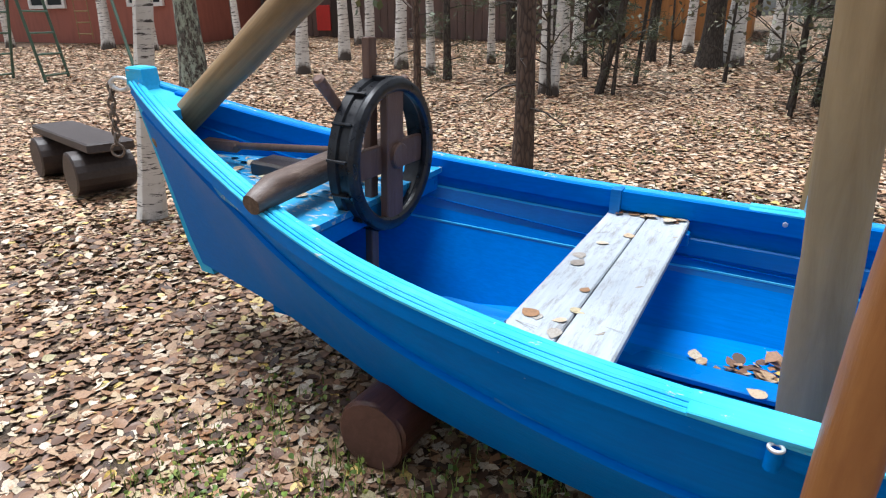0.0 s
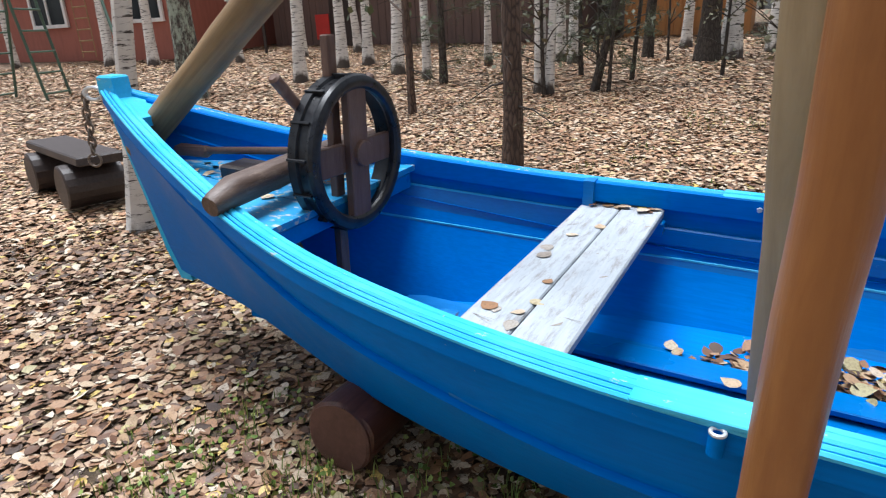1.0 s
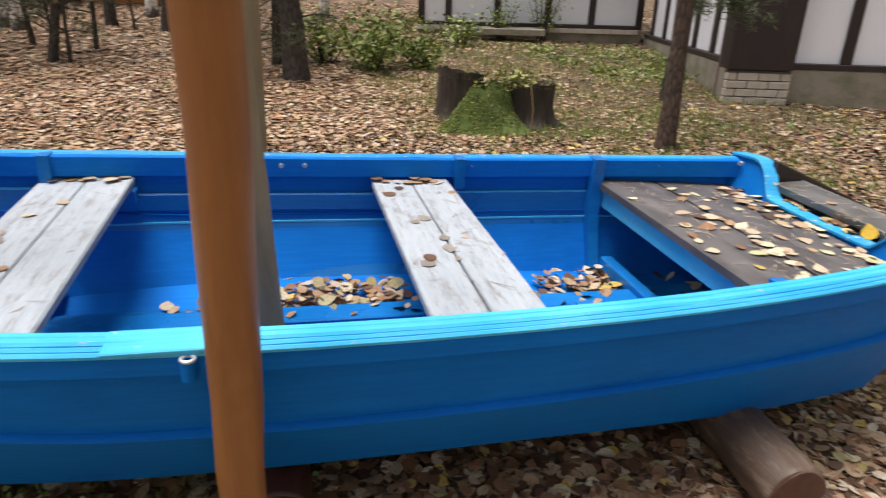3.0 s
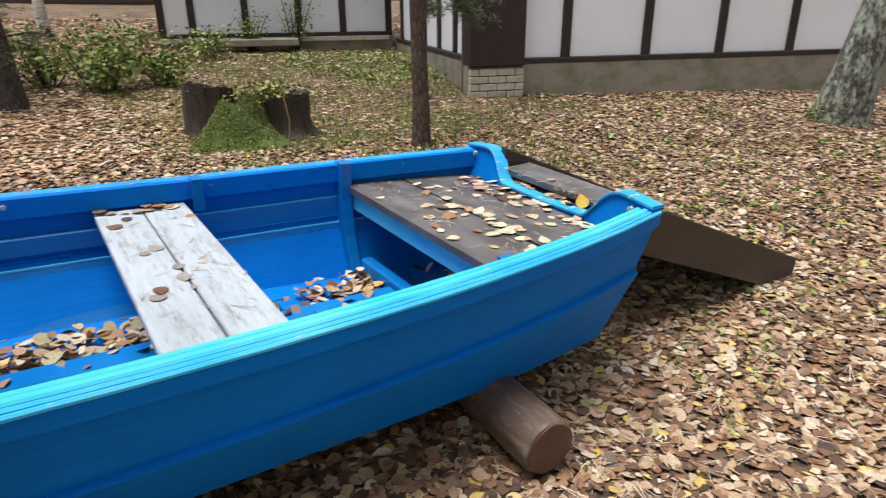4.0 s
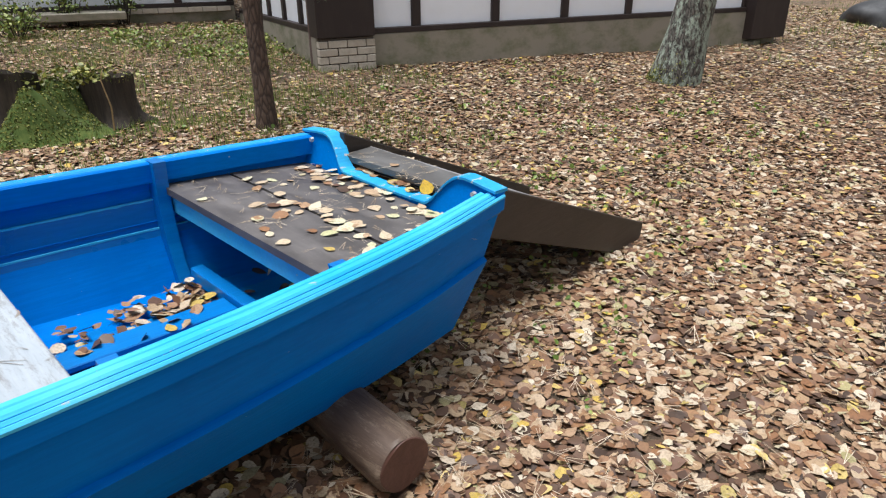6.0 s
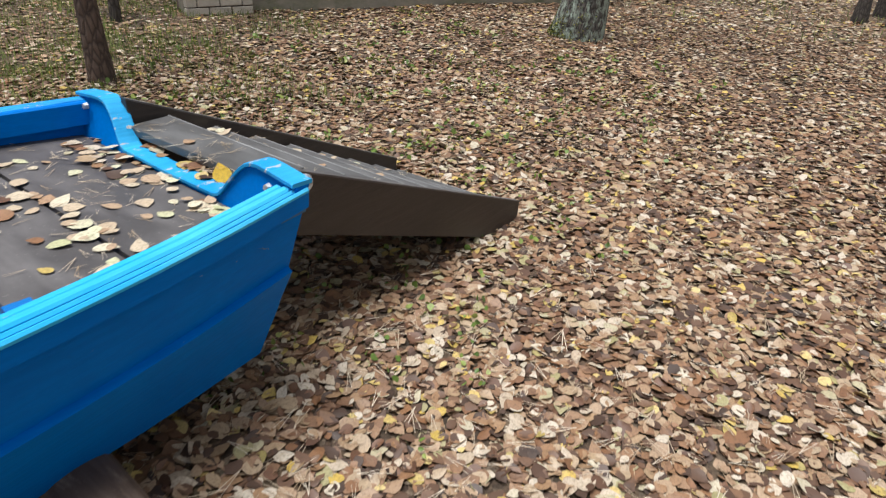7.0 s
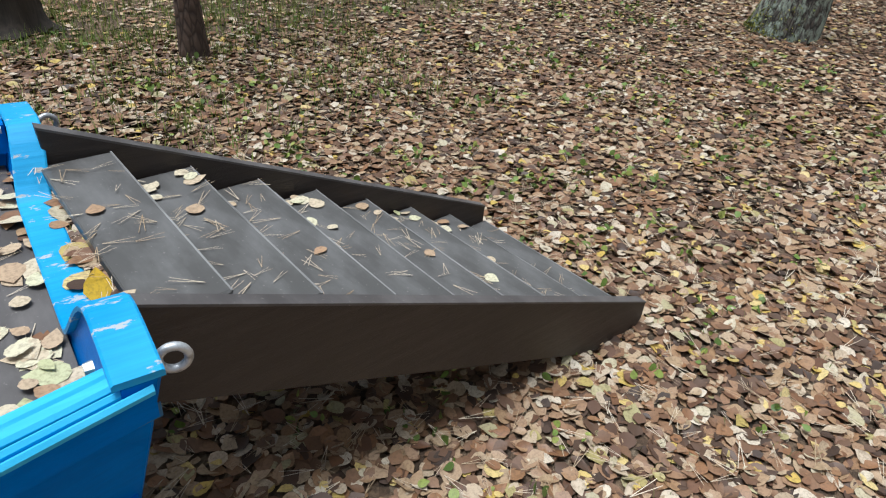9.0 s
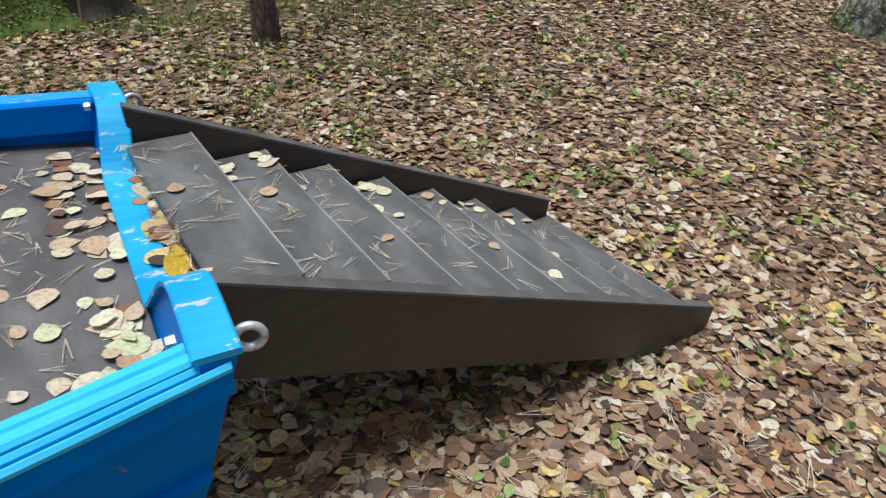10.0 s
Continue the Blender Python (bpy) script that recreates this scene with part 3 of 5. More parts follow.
def inner_y(x, w):
    """Half-breadth inside the planking at x and height w."""
    s = (x + 2.76) / 5.32
    p = section(s)
    for a, b in zip(p, p[1:]):
        if b.z <= w <= a.z:
            t = (w - b.z) / max(1e-6, a.z - b.z)
            return b.y + (a.y - b.y) * t - 0.022
    return p[0].y - 0.022


def knee(x, side, low, wide=0.045, deep=0.04):
    rows = []
    top = curve_at(BX, SW, x) + (0.02 if side > 0 else -0.012)
    zs = [top - (top - low) * i / 6 for i in range(7)]
    for w in zs:
        o = inner_y(x, min(w, top - 0.03)) + 0.004
        d = deep + (0.03 if side > 0 else 0.06 * max(0.0, 1 - (top - w) / 0.12))
        rows.append([Vector((x - wide / 2, o * side, w)), Vector((x + wide / 2, o * side, w)), Vector((x + wide / 2, (o - d) * side, w)), Vector((x - wide / 2, (o - d) * side, w))])
    bm = sheet(rows)
    part("knee", bm, blue_in, boat)


for side in (-1, 1):
    knee(-0.63, side, 0.60)
    knee(1.07, side, 0.60)
    knee(1.745, side, 0.22, 0.055, 0.045)

# floor: planks along, and a cross timber
def floor_plank(name, x0, x1, v, wide, w, material, thick=0.02):
    bm = box(x1 - x0, wide, thick, ((x0 + x1) / 2, v, w), 0.004)
    return part(name, bm, material, boat)


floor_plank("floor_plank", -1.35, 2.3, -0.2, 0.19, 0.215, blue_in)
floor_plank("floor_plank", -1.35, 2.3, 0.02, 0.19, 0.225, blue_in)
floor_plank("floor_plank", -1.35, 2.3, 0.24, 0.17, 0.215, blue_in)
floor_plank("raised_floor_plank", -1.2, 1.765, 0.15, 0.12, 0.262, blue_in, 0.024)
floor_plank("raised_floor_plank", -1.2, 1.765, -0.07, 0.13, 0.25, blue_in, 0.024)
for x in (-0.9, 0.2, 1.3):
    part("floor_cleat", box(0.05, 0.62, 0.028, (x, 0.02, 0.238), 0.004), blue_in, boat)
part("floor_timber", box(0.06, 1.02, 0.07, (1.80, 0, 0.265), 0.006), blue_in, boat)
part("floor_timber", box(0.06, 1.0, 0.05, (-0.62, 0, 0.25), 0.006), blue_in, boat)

# benches of two boards
def bench(x0, x1, w, half_near, half_far, tilt, name="bench"):
    b = thing(name, "", "")
    b.parent = boat
    mid = (x0 + x1) / 2
    wd = (x1 - x0) / 2 - 0.003
    for i, xm in enumerate((x0 + wd / 2, x1 - wd / 2)):
        bm = box(wd, half_near + half_far, 0.034, (xm, (half_far - half_near) / 2, w - 0.017 + 0.003 * i), 0.005, uneven=0.0012)
        part("board", bm, wood_white, b, "flaking white board")
    return b


bench(-0.66, -0.322, 0.652, 0.6, 0.705, 0)
bench(0.665, 1.015, 0.636, 0.62, 0.70, 0)
for x in (-0.46, 0.84):
    part("bench_bearer", box(0.3, 0.05, 0.06, (x, -0.655, 0.588), 0.005), blue_in, boat)
    part("bench_bearer", box(0.3, 0.05, 0.06, (x, 0.655, 0.588), 0.005), blue_in, boat)

# stern seat
def plank_between(name, x0, x1, w, thick, material, parent, label="", inset=0.0):
    rows = []
    for i in range(9):
        x = x0 + (x1 - x0) * i / 8
        h = min(inner_y(x, w), 0.74) - 0.003 - inset
        rows.append([Vector((x, -h, w - thick)), Vector((x, h, w - thick)), Vector((x, h, w)), Vector((x, -h, w))])
    return part(name, sheet(rows), material, parent, label)


stern_seat = thing("stern_seat", "", "")
stern_seat.parent = boat
plank_between("board", 1.76, 2.055, 0.640, 0.03, wood_grey, stern_seat, "weathered grey-brown board", 0.012)
plank_between("board", 2.068, 2.435, 0.642, 0.03, wood_grey, stern_seat, "weathered grey-brown board", 0.012)
part("riser", box(0.03, 1.29, 0.09, (1.80, 0, 0.563), 0.004), blue_pale, stern_seat, "pale blue riser board")

# fore deck
for lane in range(3):
    rows = []
    for i in range(11):
        s = 0.05 + 0.205 * i / 10
        x = -2.76 + 5.32 * s
        w = 0.79 + 0.02 * max(0, -x - 1.6)
        h = max(0.03, inner_y(x, w) - 0.004)
        lo, hi = -h + 2 * h * lane / 3 + 0.002, -h + 2 * h * (lane + 1) / 3 - 0.002
        rows.append([Vector((x, lo, w - 0.025)), Vector((x, hi, w - 0.025)), Vector((x, hi, w)), Vector((x, lo, w))])
    part("fore_deck_plank", sheet(rows), deck_paint, boat, "peeling pale blue deck plank")
part("deck_beam", box(0.05, 0.9, 0.07, (-1.43, 0, 0.728), 0.005), blue_in, boat)
part("deck_block", box(0.24, 0.15, 0.065, (-1.93, 0.0, 0.826), 0.01, uneven=0.003), wood_bench, boat, "dark brown block")


def bolt(at, axis, parent, r=0.012, material=zinc):
    m = Vector(axis).to_track_quat("Z", "Y").to_matrix().to_4x4()
    bm = bmesh.new()
    bmesh.ops.create_cone(bm, cap_ends=True, segments=6, radius1=r, radius2=r * 0.85, depth=0.014, matrix=Matrix.Translation(at) @ m)
    return part("bolt", bm, material, parent, "galvanised bolt")


for x in (0.03, 0.13, 0.27, 0.37):
    y = section((x + 2.76) / 5.32)[0].y
    bolt((x, y - 0.064, 0.700), (0, -1, 0), boat)
for x in (-0.2, 0.12, 0.45, 0.55):
    y = section((x + 2.76) / 5.32)[0].y
    bolt((x, y - 0.054, 0.535), (0, -1, 0), boat, 0.009, blue_in)

# rowlock tubes, gunwale plates, eye bolts
def rowlock(x, side):
    y = section((x + 2.76) / 5.32)[0].y + 0.045
    bm = bmesh.new()
    prof = [(0.010, 0.0), (0.0165, 0.0), (0.0165, -0.05), (0.010, -0.05)]
    n = 18
    rings = [[bm.verts.new((x + r * math.cos(2 * math.pi * k / n), y * side + r * math.sin(2 * math.pi * k / n), 0.722 + z)) for k in range(n)] for r, z in prof]
    for i in range(4):
        a, b = rings[i], rings[(i + 1) % 4]
        for k in range(n):
            bm.faces.new((a[k], a[(k + 1) % n], b[(k + 1) % n], b[k]))
    bmesh.ops.recalc_face_normals(bm, faces=bm.faces)
    tube_ob = part("rowlock_tube", bm, blue, boat, "blue painted steel tube", True)
    part("rowlock_rim", torus(0.0135, 0.0045, pose(x, y * side, 0.722), 20, 8), zinc, tube_ob, "bare steel rim", True)


rowlock(0.065, -1)
for side in (-1, 1):
    y = section((0.06 + 2.76) / 5.32)[0].y
    part("gunwale_pad", box(0.26, 0.098, 0.014, (0.02, (y - 0.012) * side, 0.7345), 0.003), blue_pale, boat, "pale blue joint pad")
part("bracket", box(0.03, 0.004, 0.07, (0.1, 0.775, 0.775), 0.001), zinc, boat, "galvanised bracket")


def eyebolt(side):
    m = pose(2.555, 0.545 * side, 0.755, 90, 0, 12 * side)
    bm = torus(0.023, 0.0075, m, 24, 10)
    tube(straight((2.49, 0.545 * side, 0.755), (2.53, 0.545 * side, 0.755), 1), 0.008, 10, bm=bm)
    part("eye_bolt", bm, zinc, boat, "galvanised eye bolt", True)
    bolt((2.44, 0.52 * side, 0.765), (-1, 0, 0), boat, 0.013)


eyebolt(-1)
eyebolt(1)
part("corner_plate", box(0.11, 0.003, 0.03, (2.462, -(section(0.983)[0].y + 0.004), 0.708), 0.001, pose(0, 0, 0, 0, 0, 10)), strap_steel, boat, "dull grey steel strap")

# chain and shackle at the stem
chain = thing("mooring_chain", "rusty steel chain hanging from the bow", "chain", pose(-2.945, 2.07, 1.215))
part("shackle", torus(0.03, 0.009, pose(0.06, 0, 0.01, 90, 0, 0) @ Matrix.Diagonal((2.3, 1, 1, 1)), 20, 8), zinc, chain, "galvanised shackle", True)
for i in range(8):
    part("link", torus(0.0165, 0.006, pose(-0.02 - 0.004 * i + 0.004 * math.sin(i * 1.7), 0.004 * math.cos(i * 2), -0.01 - 0.037 * i, 90, 12 * math.sin(i), 90 * (i % 2) + 35) @ Matrix.Diagonal((1, 1.6, 1, 1)), 14, 6), rust, chain, smooth=True)
part("end_ring", torus(0.032, 0.0065, pose(-0.052, 0, -0.325, 90, 0, 30), 20, 8), rust, chain, smooth=True)


# ---- poles ----
def pole(name, label, a, b, r0, r1, material, sides=20):
    d = Vector(b) - Vector(a)
    t = thing(name, label, "pole", Matrix.Translation(a) @ d.to_track_quat("Z", "Y").to_matrix().to_4x4())
    n = 16
    path = [(0.008 * noise.noise(Vector((i * 0.5, a[0], 0))), 0.008 * noise.noise(Vector((i * 0.5, a[1], 7))), d.length * i / n) for i in range(n + 1)]
    part("shaft", tube(path, [(r0 + (r1 - r0) * i / n) * (1 + 0.02 * noise.noise(Vector((i * 0.8, r0 * 90, 3)))) for i in range(n + 1)], sides, 0.04, a[0]), material, t, smooth=True)
    return t


pole("support_pole", "varnished orange-brown pole bolted beside the boat", (0.15, 1.235, -0.12), (0.28, 0.90, 2.9), 0.049, 0.064, wood_pole)
pole("mast", "pale weathered round mast standing inside the boat", (0.20, 2.02, 0.2), (0.08, 2.02, 3.6), 0.082, 0.078, wood_mast)
pole("support_pole", "pale weathered pole behind the boat", (0.16, 2.965, 0.0), (0.25, 2.93, 3.2), 0.07, 0.066, wood_mast)
pole("bow_pole", "thick brown pole leaning up from the bow", (-2.645, 2.08, 0.96), (-0.42, 2.10, 2.53), 0.066, 0.088, wood_bow)

# ---- helm ----
HUB = (-1.36, 2.06, 1.01)
helm = thing("ship_wheel", "black plastic wheel with brown wooden cross spokes", "wheel", pose(*HUB, 0, 2.3, 0))
def rim():
    bm = bmesh.new()
    prof = [(0.288, -0.055), (0.296, -0.05), (0.296, -0.015), (0.285, -0.01), (0.285, 0.026), (0.294, 0.03), (0.297, 0.042), (0.291, 0.056), (0.28, 0.064), (0.266, 0.066), (0.252, 0.062), (0.243, 0.052), (0.241, 0.038), (0.246, 0.026), (0.262, 0.022), (0.262, -0.05), (0.266, -0.055)]
    n = 56
    rings = []
    for k in range(n):
        a = 2 * math.pi * k / n
        rings.append([bm.verts.new((x, r * math.cos(a), r * math.sin(a))) for r, x in prof])
    for k in range(n):
        a, b = rings[k], rings[(k + 1) % n]
        for j in range(len(prof)):
            bm.faces.new((a[j], b[j], b[(j + 1) % len(prof)], a[(j + 1) % len(prof)]))
    bmesh.ops.recalc_face_normals(bm, faces=bm.faces)
    part("rim", bm, black_plastic, helm, "ribbed black plastic rim", True, sharp=30)
    for k in range(14):
        m = pose(0, 0, 0, 360 / 14 * k + 8)
        part("rim_rib", box(0.085, 0.010, 0.022, (0, 0, 0), 0.002, m @ Matrix.Translation((-0.01, 0, 0.292))), black_plastic, helm)


rim()
part("spoke_board", box(0.035, 0.115, 0.50, (0.035, 0, 0), 0.004), wood_wheel, helm, "vertical brown board")
for side in (-1, 1):
    part("spoke_board", box(0.03, 0.19, 0.11, (0.012, 0.1525 * side, -0.01), 0.004), wood_wheel, helm)
part("hub", tube([(0.05, 0.01, 0), (0.068, 0.01, 0), (0.072, 0.01, 0)], [0.052, 0.05, 0.045], 20), wood_wheel, helm, "round brown hub cap")
for k, (r1, col) in enumerate(((0.43, wood_wheel), (0.37, wood_wheel), (0.36, wood_wheel), (0.41, wood_wheel))):
    a = radians(45 + 90 * k)
    u = Vector((0, -math.cos(a), math.sin(a)))
    part("handle", tube([u * 0.22 + Vector((-0.065, 0, 0)), u * 0.3 + Vector((-0.065, 0, 0)), u * r1 + Vector((-0.065, 0, 0)), u * (r1 + 0.008) + Vector((-0.065, 0, 0))], [0.018, 0.02, 0.022, 0.014], 12), col, helm, "turned brown handle", True)
part("axle", tube(straight((-0.06, 0, 0), (-0.92, 0.02, -0.075), 4), 0.016, 12), wood_wheel, helm, "long thin axle rod", True)
part("axle_block", box(0.22, 0.05, 0.045, (-0.90, 0.02, -0.075), 0.012, uneven=0.006), wood_wheel, helm)
part("post", box(0.035, 0.05, 1.17, (-0.04, -0.035, -0.15), 0.004), wood_wheel, helm, "thin wooden post")
part("strut", box(0.05, 0.03, 0.34, (0, 0, 0), 0.004, pose(-0.13, -0.2, -0.36, 0, -32, 0)), wood_wheel, helm)

beam = thing("cross_log", "brown round log lying across the gunwales", "log", Matrix.Translation((-1.535, 1.53, 0.945)))
part("shaft", tube([(0, -0.025, -0.022), (0, 0.0, -0.016), (-0.01, 0.09, 0.004), (-0.04, 0.5, 0.02), (-0.075, 1.0, 0.03)], [0.036, 0.044, 0.057, 0.058, 0.058], 16, 0.2, 3.0), wood_cross, beam, smooth=True)


# ---- logs under the boat ----
def ground_log(label, a, b, r, body, seed):
    t = thing("support_log", label, "log", Matrix.Translation(a), "logs under the boat")
    d = Vector(b) - Vector(a)
    path = [d * f for f in (0.0, 0.006, 0.012, 0.2, 0.4, 0.6, 0.8, 0.988, 1.0)]
    part("trunk", tube(path, [r * 0.93, r * 0.98, r, r, r * 1.02, r, r, r, r * 0.95], 24, 0.1, seed), body, t, smooth=True)
    for s, e in ((0.0, -1), (1.0, 1)):
        o = d * s + d.normalized() * 0.002 * e
        part("sawn_end", tube([o, o + d.normalized() * 0.004 * e], [r * 0.93, r * 0.9], 24, 0.1, seed), wood_end, t, "darker sawn end")
    return t


ground_log("thick red-brown painted log under the bow", (-1.12, 1.53, 0.122), (-1.16, 2.8, 0.06), 0.136, wood_red, 1.0)
ground_log("red-brown painted log under the middle of the boat", (0.22, 1.42, 0.02), (0.24, 2.7, 0.09), 0.105, wood_red, 2.0)
ground_log("peeling brown log under the stern", (1.755, 1.16, 0.03), (1.86, 2.8, 0.06), 0.103, wood_log, 3.0)


# ---- stairs at the stern ----
stairs = thing("wooden_stairs", "low brown wooden stairs leading up to the stern", "stairs", pose(2.62, 1.62, 0))


def stringer(y, x0, z0, x1, z1):
    """A side board with its lower end sawn to the ground."""
    def top(x):
        return z0 + (z1 - z0) * (x - x0) / (x1 - x0)
    bm = bmesh.new()
    prof = [(x0, top(x0)), (x1, top(x1)), (x1 - 0.005, top(x1) - 0.07), (x1 - 0.06, top(x1) - 0.13), (x1 - 0.2, top(x1 - 0.2) - 0.222), (x0, top(x0) - 0.235)]
    a = [bm.verts.new((x, y, z)) for x, z in prof]
    b = [bm.verts.new((x, y + 0.038, z)) for x, z in prof]
    n = len(prof)
    for k in range(n):
        bm.faces.new((a[k], a[(k + 1) % n], b[(k + 1) % n], b[k]))
    bm.faces.new(a[::-1])
    bm.faces.new(b)
    bmesh.ops.recalc_face_normals(bm, faces=bm.faces)
    bmesh.ops.bevel(bm, geom=bm.edges[:], offset=0.003, segments=1, affect="EDGES")
    board = part("stringer", bm, wood_brown, stairs, "brown painted side board")
    # thin strip on top, lighter than the side board
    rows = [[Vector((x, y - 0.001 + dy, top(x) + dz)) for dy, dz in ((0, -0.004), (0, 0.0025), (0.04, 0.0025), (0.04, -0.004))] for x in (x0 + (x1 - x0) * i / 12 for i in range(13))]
    part("top_edge", sheet(rows), wood_grey, board, "grey upper edge")


stringer(0.0, -0.075, 0.659, 1.565, -0.01)
stringer(0.752, -0.075, 0.727, 1.43, 0.085)
for i in range(8):
    x, near, far = 2.705 + 0.193 * i - 2.62, 0.590 - 0.084 * i, 0.635 - 0.088 * i
    m = pose(x + 0.014, 0.395, (near + far) / 2, math.degrees(math.atan2(far - near, 0.71)), 0, 3.6)
    deep = 0.215 if i else 0.168
    bm = box(deep, 0.71, 0.036, (0, 0, 0), 0.004, Matrix.Translation((-deep / 2, 0, -0.018)), uneven=0.0012)
    tread = part("tread", bm, wood_tread, stairs, m=m)
    part("nosing", box(0.004, 0.708, 0.009, (-0.0015, 0, -0.0032), 0.001, uneven=0.0012), wood_nosing, tread, "pale worn front edge")


# ---- white panelled building ----
BH = -19
FACADE = pose(5.75, 6.98, 0, 0, 0, BH)
lodge = thing("lodge", "low building with white panels, dark posts and mossy footing", "building", FACADE)


def lodge_wall(m, posts, sill, foot, length, top=3.1):
    """A wall along local x: footing, sill, posts and the panels between them."""
    def slab(name, sx, sy, sz, at, bevel, material, label=""):
        return part(name, box(sx, sy, sz, (0, 0, 0), bevel, m @ Matrix.Translation(at)), material, lodge, label)
    slab("footing", length, 0.25, sill - foot - 0.07, (length / 2, 0.19, (sill - 0.07 + foot) / 2), 0.01, concrete, "stained mossy concrete footing")
    slab("sill", length, 0.2, 0.07, (length / 2, 0.16, sill - 0.035), 0.006, dark_trim, "dark brown sill")
    for a, b in zip(posts, posts[1:]):
        slab("panel", b - a - 0.125, 0.03, top - sill, ((a + b) / 2, 0.16, (top + sill) / 2), 0.004, white_panel, "white wall panel")
    for p in posts:
        slab("post", 0.13, 0.1, top - sill, (p, 0.15, (top + sill) / 2), 0.006, dark_trim, "dark brown post")
    slab("wall", length, 0.1, top - foot, (length / 2, 0.32, (top + foot) / 2), 0.0, barn_clad)


lodge_wall(Matrix(), [0.74, 1.45, 2.72, 3.97, 5.25, 6.6, 8.0], 0.68, -0.1, 8.9)
lodge_wall(pose(0, 5.2, 0, 0, 0, -90), [0.35, 1.3, 2.25, 3.2, 4.1, 4.82], 0.70, 0.1, 4.84)
lodge_wall(pose(-4.5, 5.2, 0.14), [0.07, 0.62, 1.61, 2.63, 3.5, 4.44], 0.70, 0.2, 4.5)
part("corner_pillar", box(0.78, 0.35, 2.5, (0.385, 0.13, 1.85), 0.008), dark_trim, lodge, "dark brown boarded corner")
part("corner_pillar", box(0.9, 0.5, 2.95, (8.45, 0.13, 1.62), 0.008), dark_trim, lodge, "dark brown boarded corner")
part("foundation_stone", box(0.35, 0.3, 0.12, (8.2, 0.1, 0.06), 0.03, uneven=0.02), concrete, lodge)
part("roof", box(9.2, 5.9, 0.14, (4.4, 3.1, 3.2), 0.01), roof_mat, lodge)
part("roof", box(5.6, 5.0, 0.14, (-2.4, 7.4, 3.36), 0.01), roof_mat, lodge)
part("ledge", box(1.9, 0.5, 0.12, (-2.9, 4.8, 0.70), 0.01), concrete, lodge, "low grey ledge under the wing")
pier = part("brick_pier", box(0.74, 0.34, 0.52, (0.39, 0.16, 0.33), 0.004), mortar, lodge, "pale brick corner pier")
for row in range(5):
    z = 0.125 + 0.098 * row
    cuts = [0.0, 0.26, 0.52, 0.78] if row % 2 else [0.0, 0.13, 0.39, 0.65, 0.78]
    for a, b in zip(cuts, cuts[1:]):
        part("brick", box(b - a - 0.012, 0.36, 0.086, ((a + b) / 2, 0.15, z), 0.006, uneven=0.003), brick_mat, pier)
rowx = -4.4
while rowx < -0.2:
    part("brick", box(0.25, 0.06, 0.085, (rowx, 5.235, 0.72), 0.006, uneven=0.003), brick_mat, pier)
    rowx += 0.262


# ---- far houses ----
def house(name, label, m, length, depth, height, clad, windows, boards=0.0, sill=0.94, wide=0.0):
    h = thing(name, label, "house", m)
    part("wall", box(length, depth, height + 1.0, (length / 2, depth / 2, height / 2 - 0.5), 0.01), clad, h)
    part("roof", box(length + 1, depth + 1.2, 0.18, (length / 2, depth / 2, height + 0.09), 0.02), roof_mat, h)
    if boards:
        for i in range(int(length / boards)):
            part("board", box(boards - 0.015, 0.025, height, (boards * (i + 0.5), -0.014, height / 2), 0.003), clad, h)
    for x, w in windows:
        win = part("window", box(w - 0.2, 0.02, 1.1, (x + w / 2, -0.04, sill + 0.65), 0.0), glass, h, "dark window pane")
        for sx, sz, px, pz in ((w, 0.1, 0, 0.05), (w, 0.1, 0, 1.25), (0.1, 1.1, -w / 2 + 0.05, 0.65), (0.1, 1.1, w / 2 - 0.05, 0.65), (0.07, 1.1, 0, 0.65)):
            part("frame", box(sx, 0.08, sz, (x + w / 2 + px, -0.05, sill + pz), 0.006), white_paint, win, "white window frame")
    return h


house("red_house", "red-brown timber house with white framed windows", pose(-29, 11.25, 1.0, 0, 0, 5.5), 14.3, 6, 3.2, red_clad, [(1.6, 1.5), (5.0, 1.5), (8.75, 1.5), (12.65, 1.3)], 0.0)
house("dark_barn", "long dark brown timber barn among birches", pose(-14.3, 15.9, 1.0, 0, 0, 1), 9.6, 6, 3.4, barn_clad, [], 0.24)
house("orange_shed", "orange board-clad shed behind the trees", pose(-3.9, 17.2, 0.92, 0, 0, 2), 2.9, 3, 2.6, shed_clad, [], 0.17)
house("dark_barn", "dark brown timber barn far among the trees", pose(0.5, 27, 1.4, 0, 0, -6), 12, 6, 3.2, barn_clad, [], 0.3)

door = thing("barn_door", "barn doorway, its dark opening drawn as a slab, with a red board", "door", pose(-11.6, 15.8, 1.0))
# dark slab stands in for the shade inside the opening
part("leaf", box(0.9, 0.06, 2.0, (0, 0, 1.0), 0.01), dark_trim, door)
part("board", box(0.5, 0.03, 0.7, (-0.75, 0.0, 0.6), 0.01), red_board, door, "red board")
notice = thing("notice_board", "white notice board on two posts", "sign", pose(-13.2, 13.6, ground_z(-13.2, 13.6), 0, 0, 20))
part("panel", box(1.05, 0.04, 0.7, (0, 0, 1.75), 0.006), white_paint, notice)
for i in range(5):
    part("text_bar", box(0.75 - 0.12 * (i % 3), 0.004, 0.025, (0, -0.024, 1.98 - 0.1 * i), 0.0), roof_mat, notice, "grey bar of unreadable writing")
for s in (-0.45, 0.45):
    part("post", box(0.07, 0.07, 2.1, (s, 0.06, 1.05), 0.005), dark_trim, notice)

# climbing frame of green tubes
frame_at = pose(-12.3, 7.0, ground_z(-12.3, 7.0) - 0.02, 0, 0, 25)
climb = thing("climbing_frame", "green painted steel climbing frame with rungs", "climbing frame", frame_at)
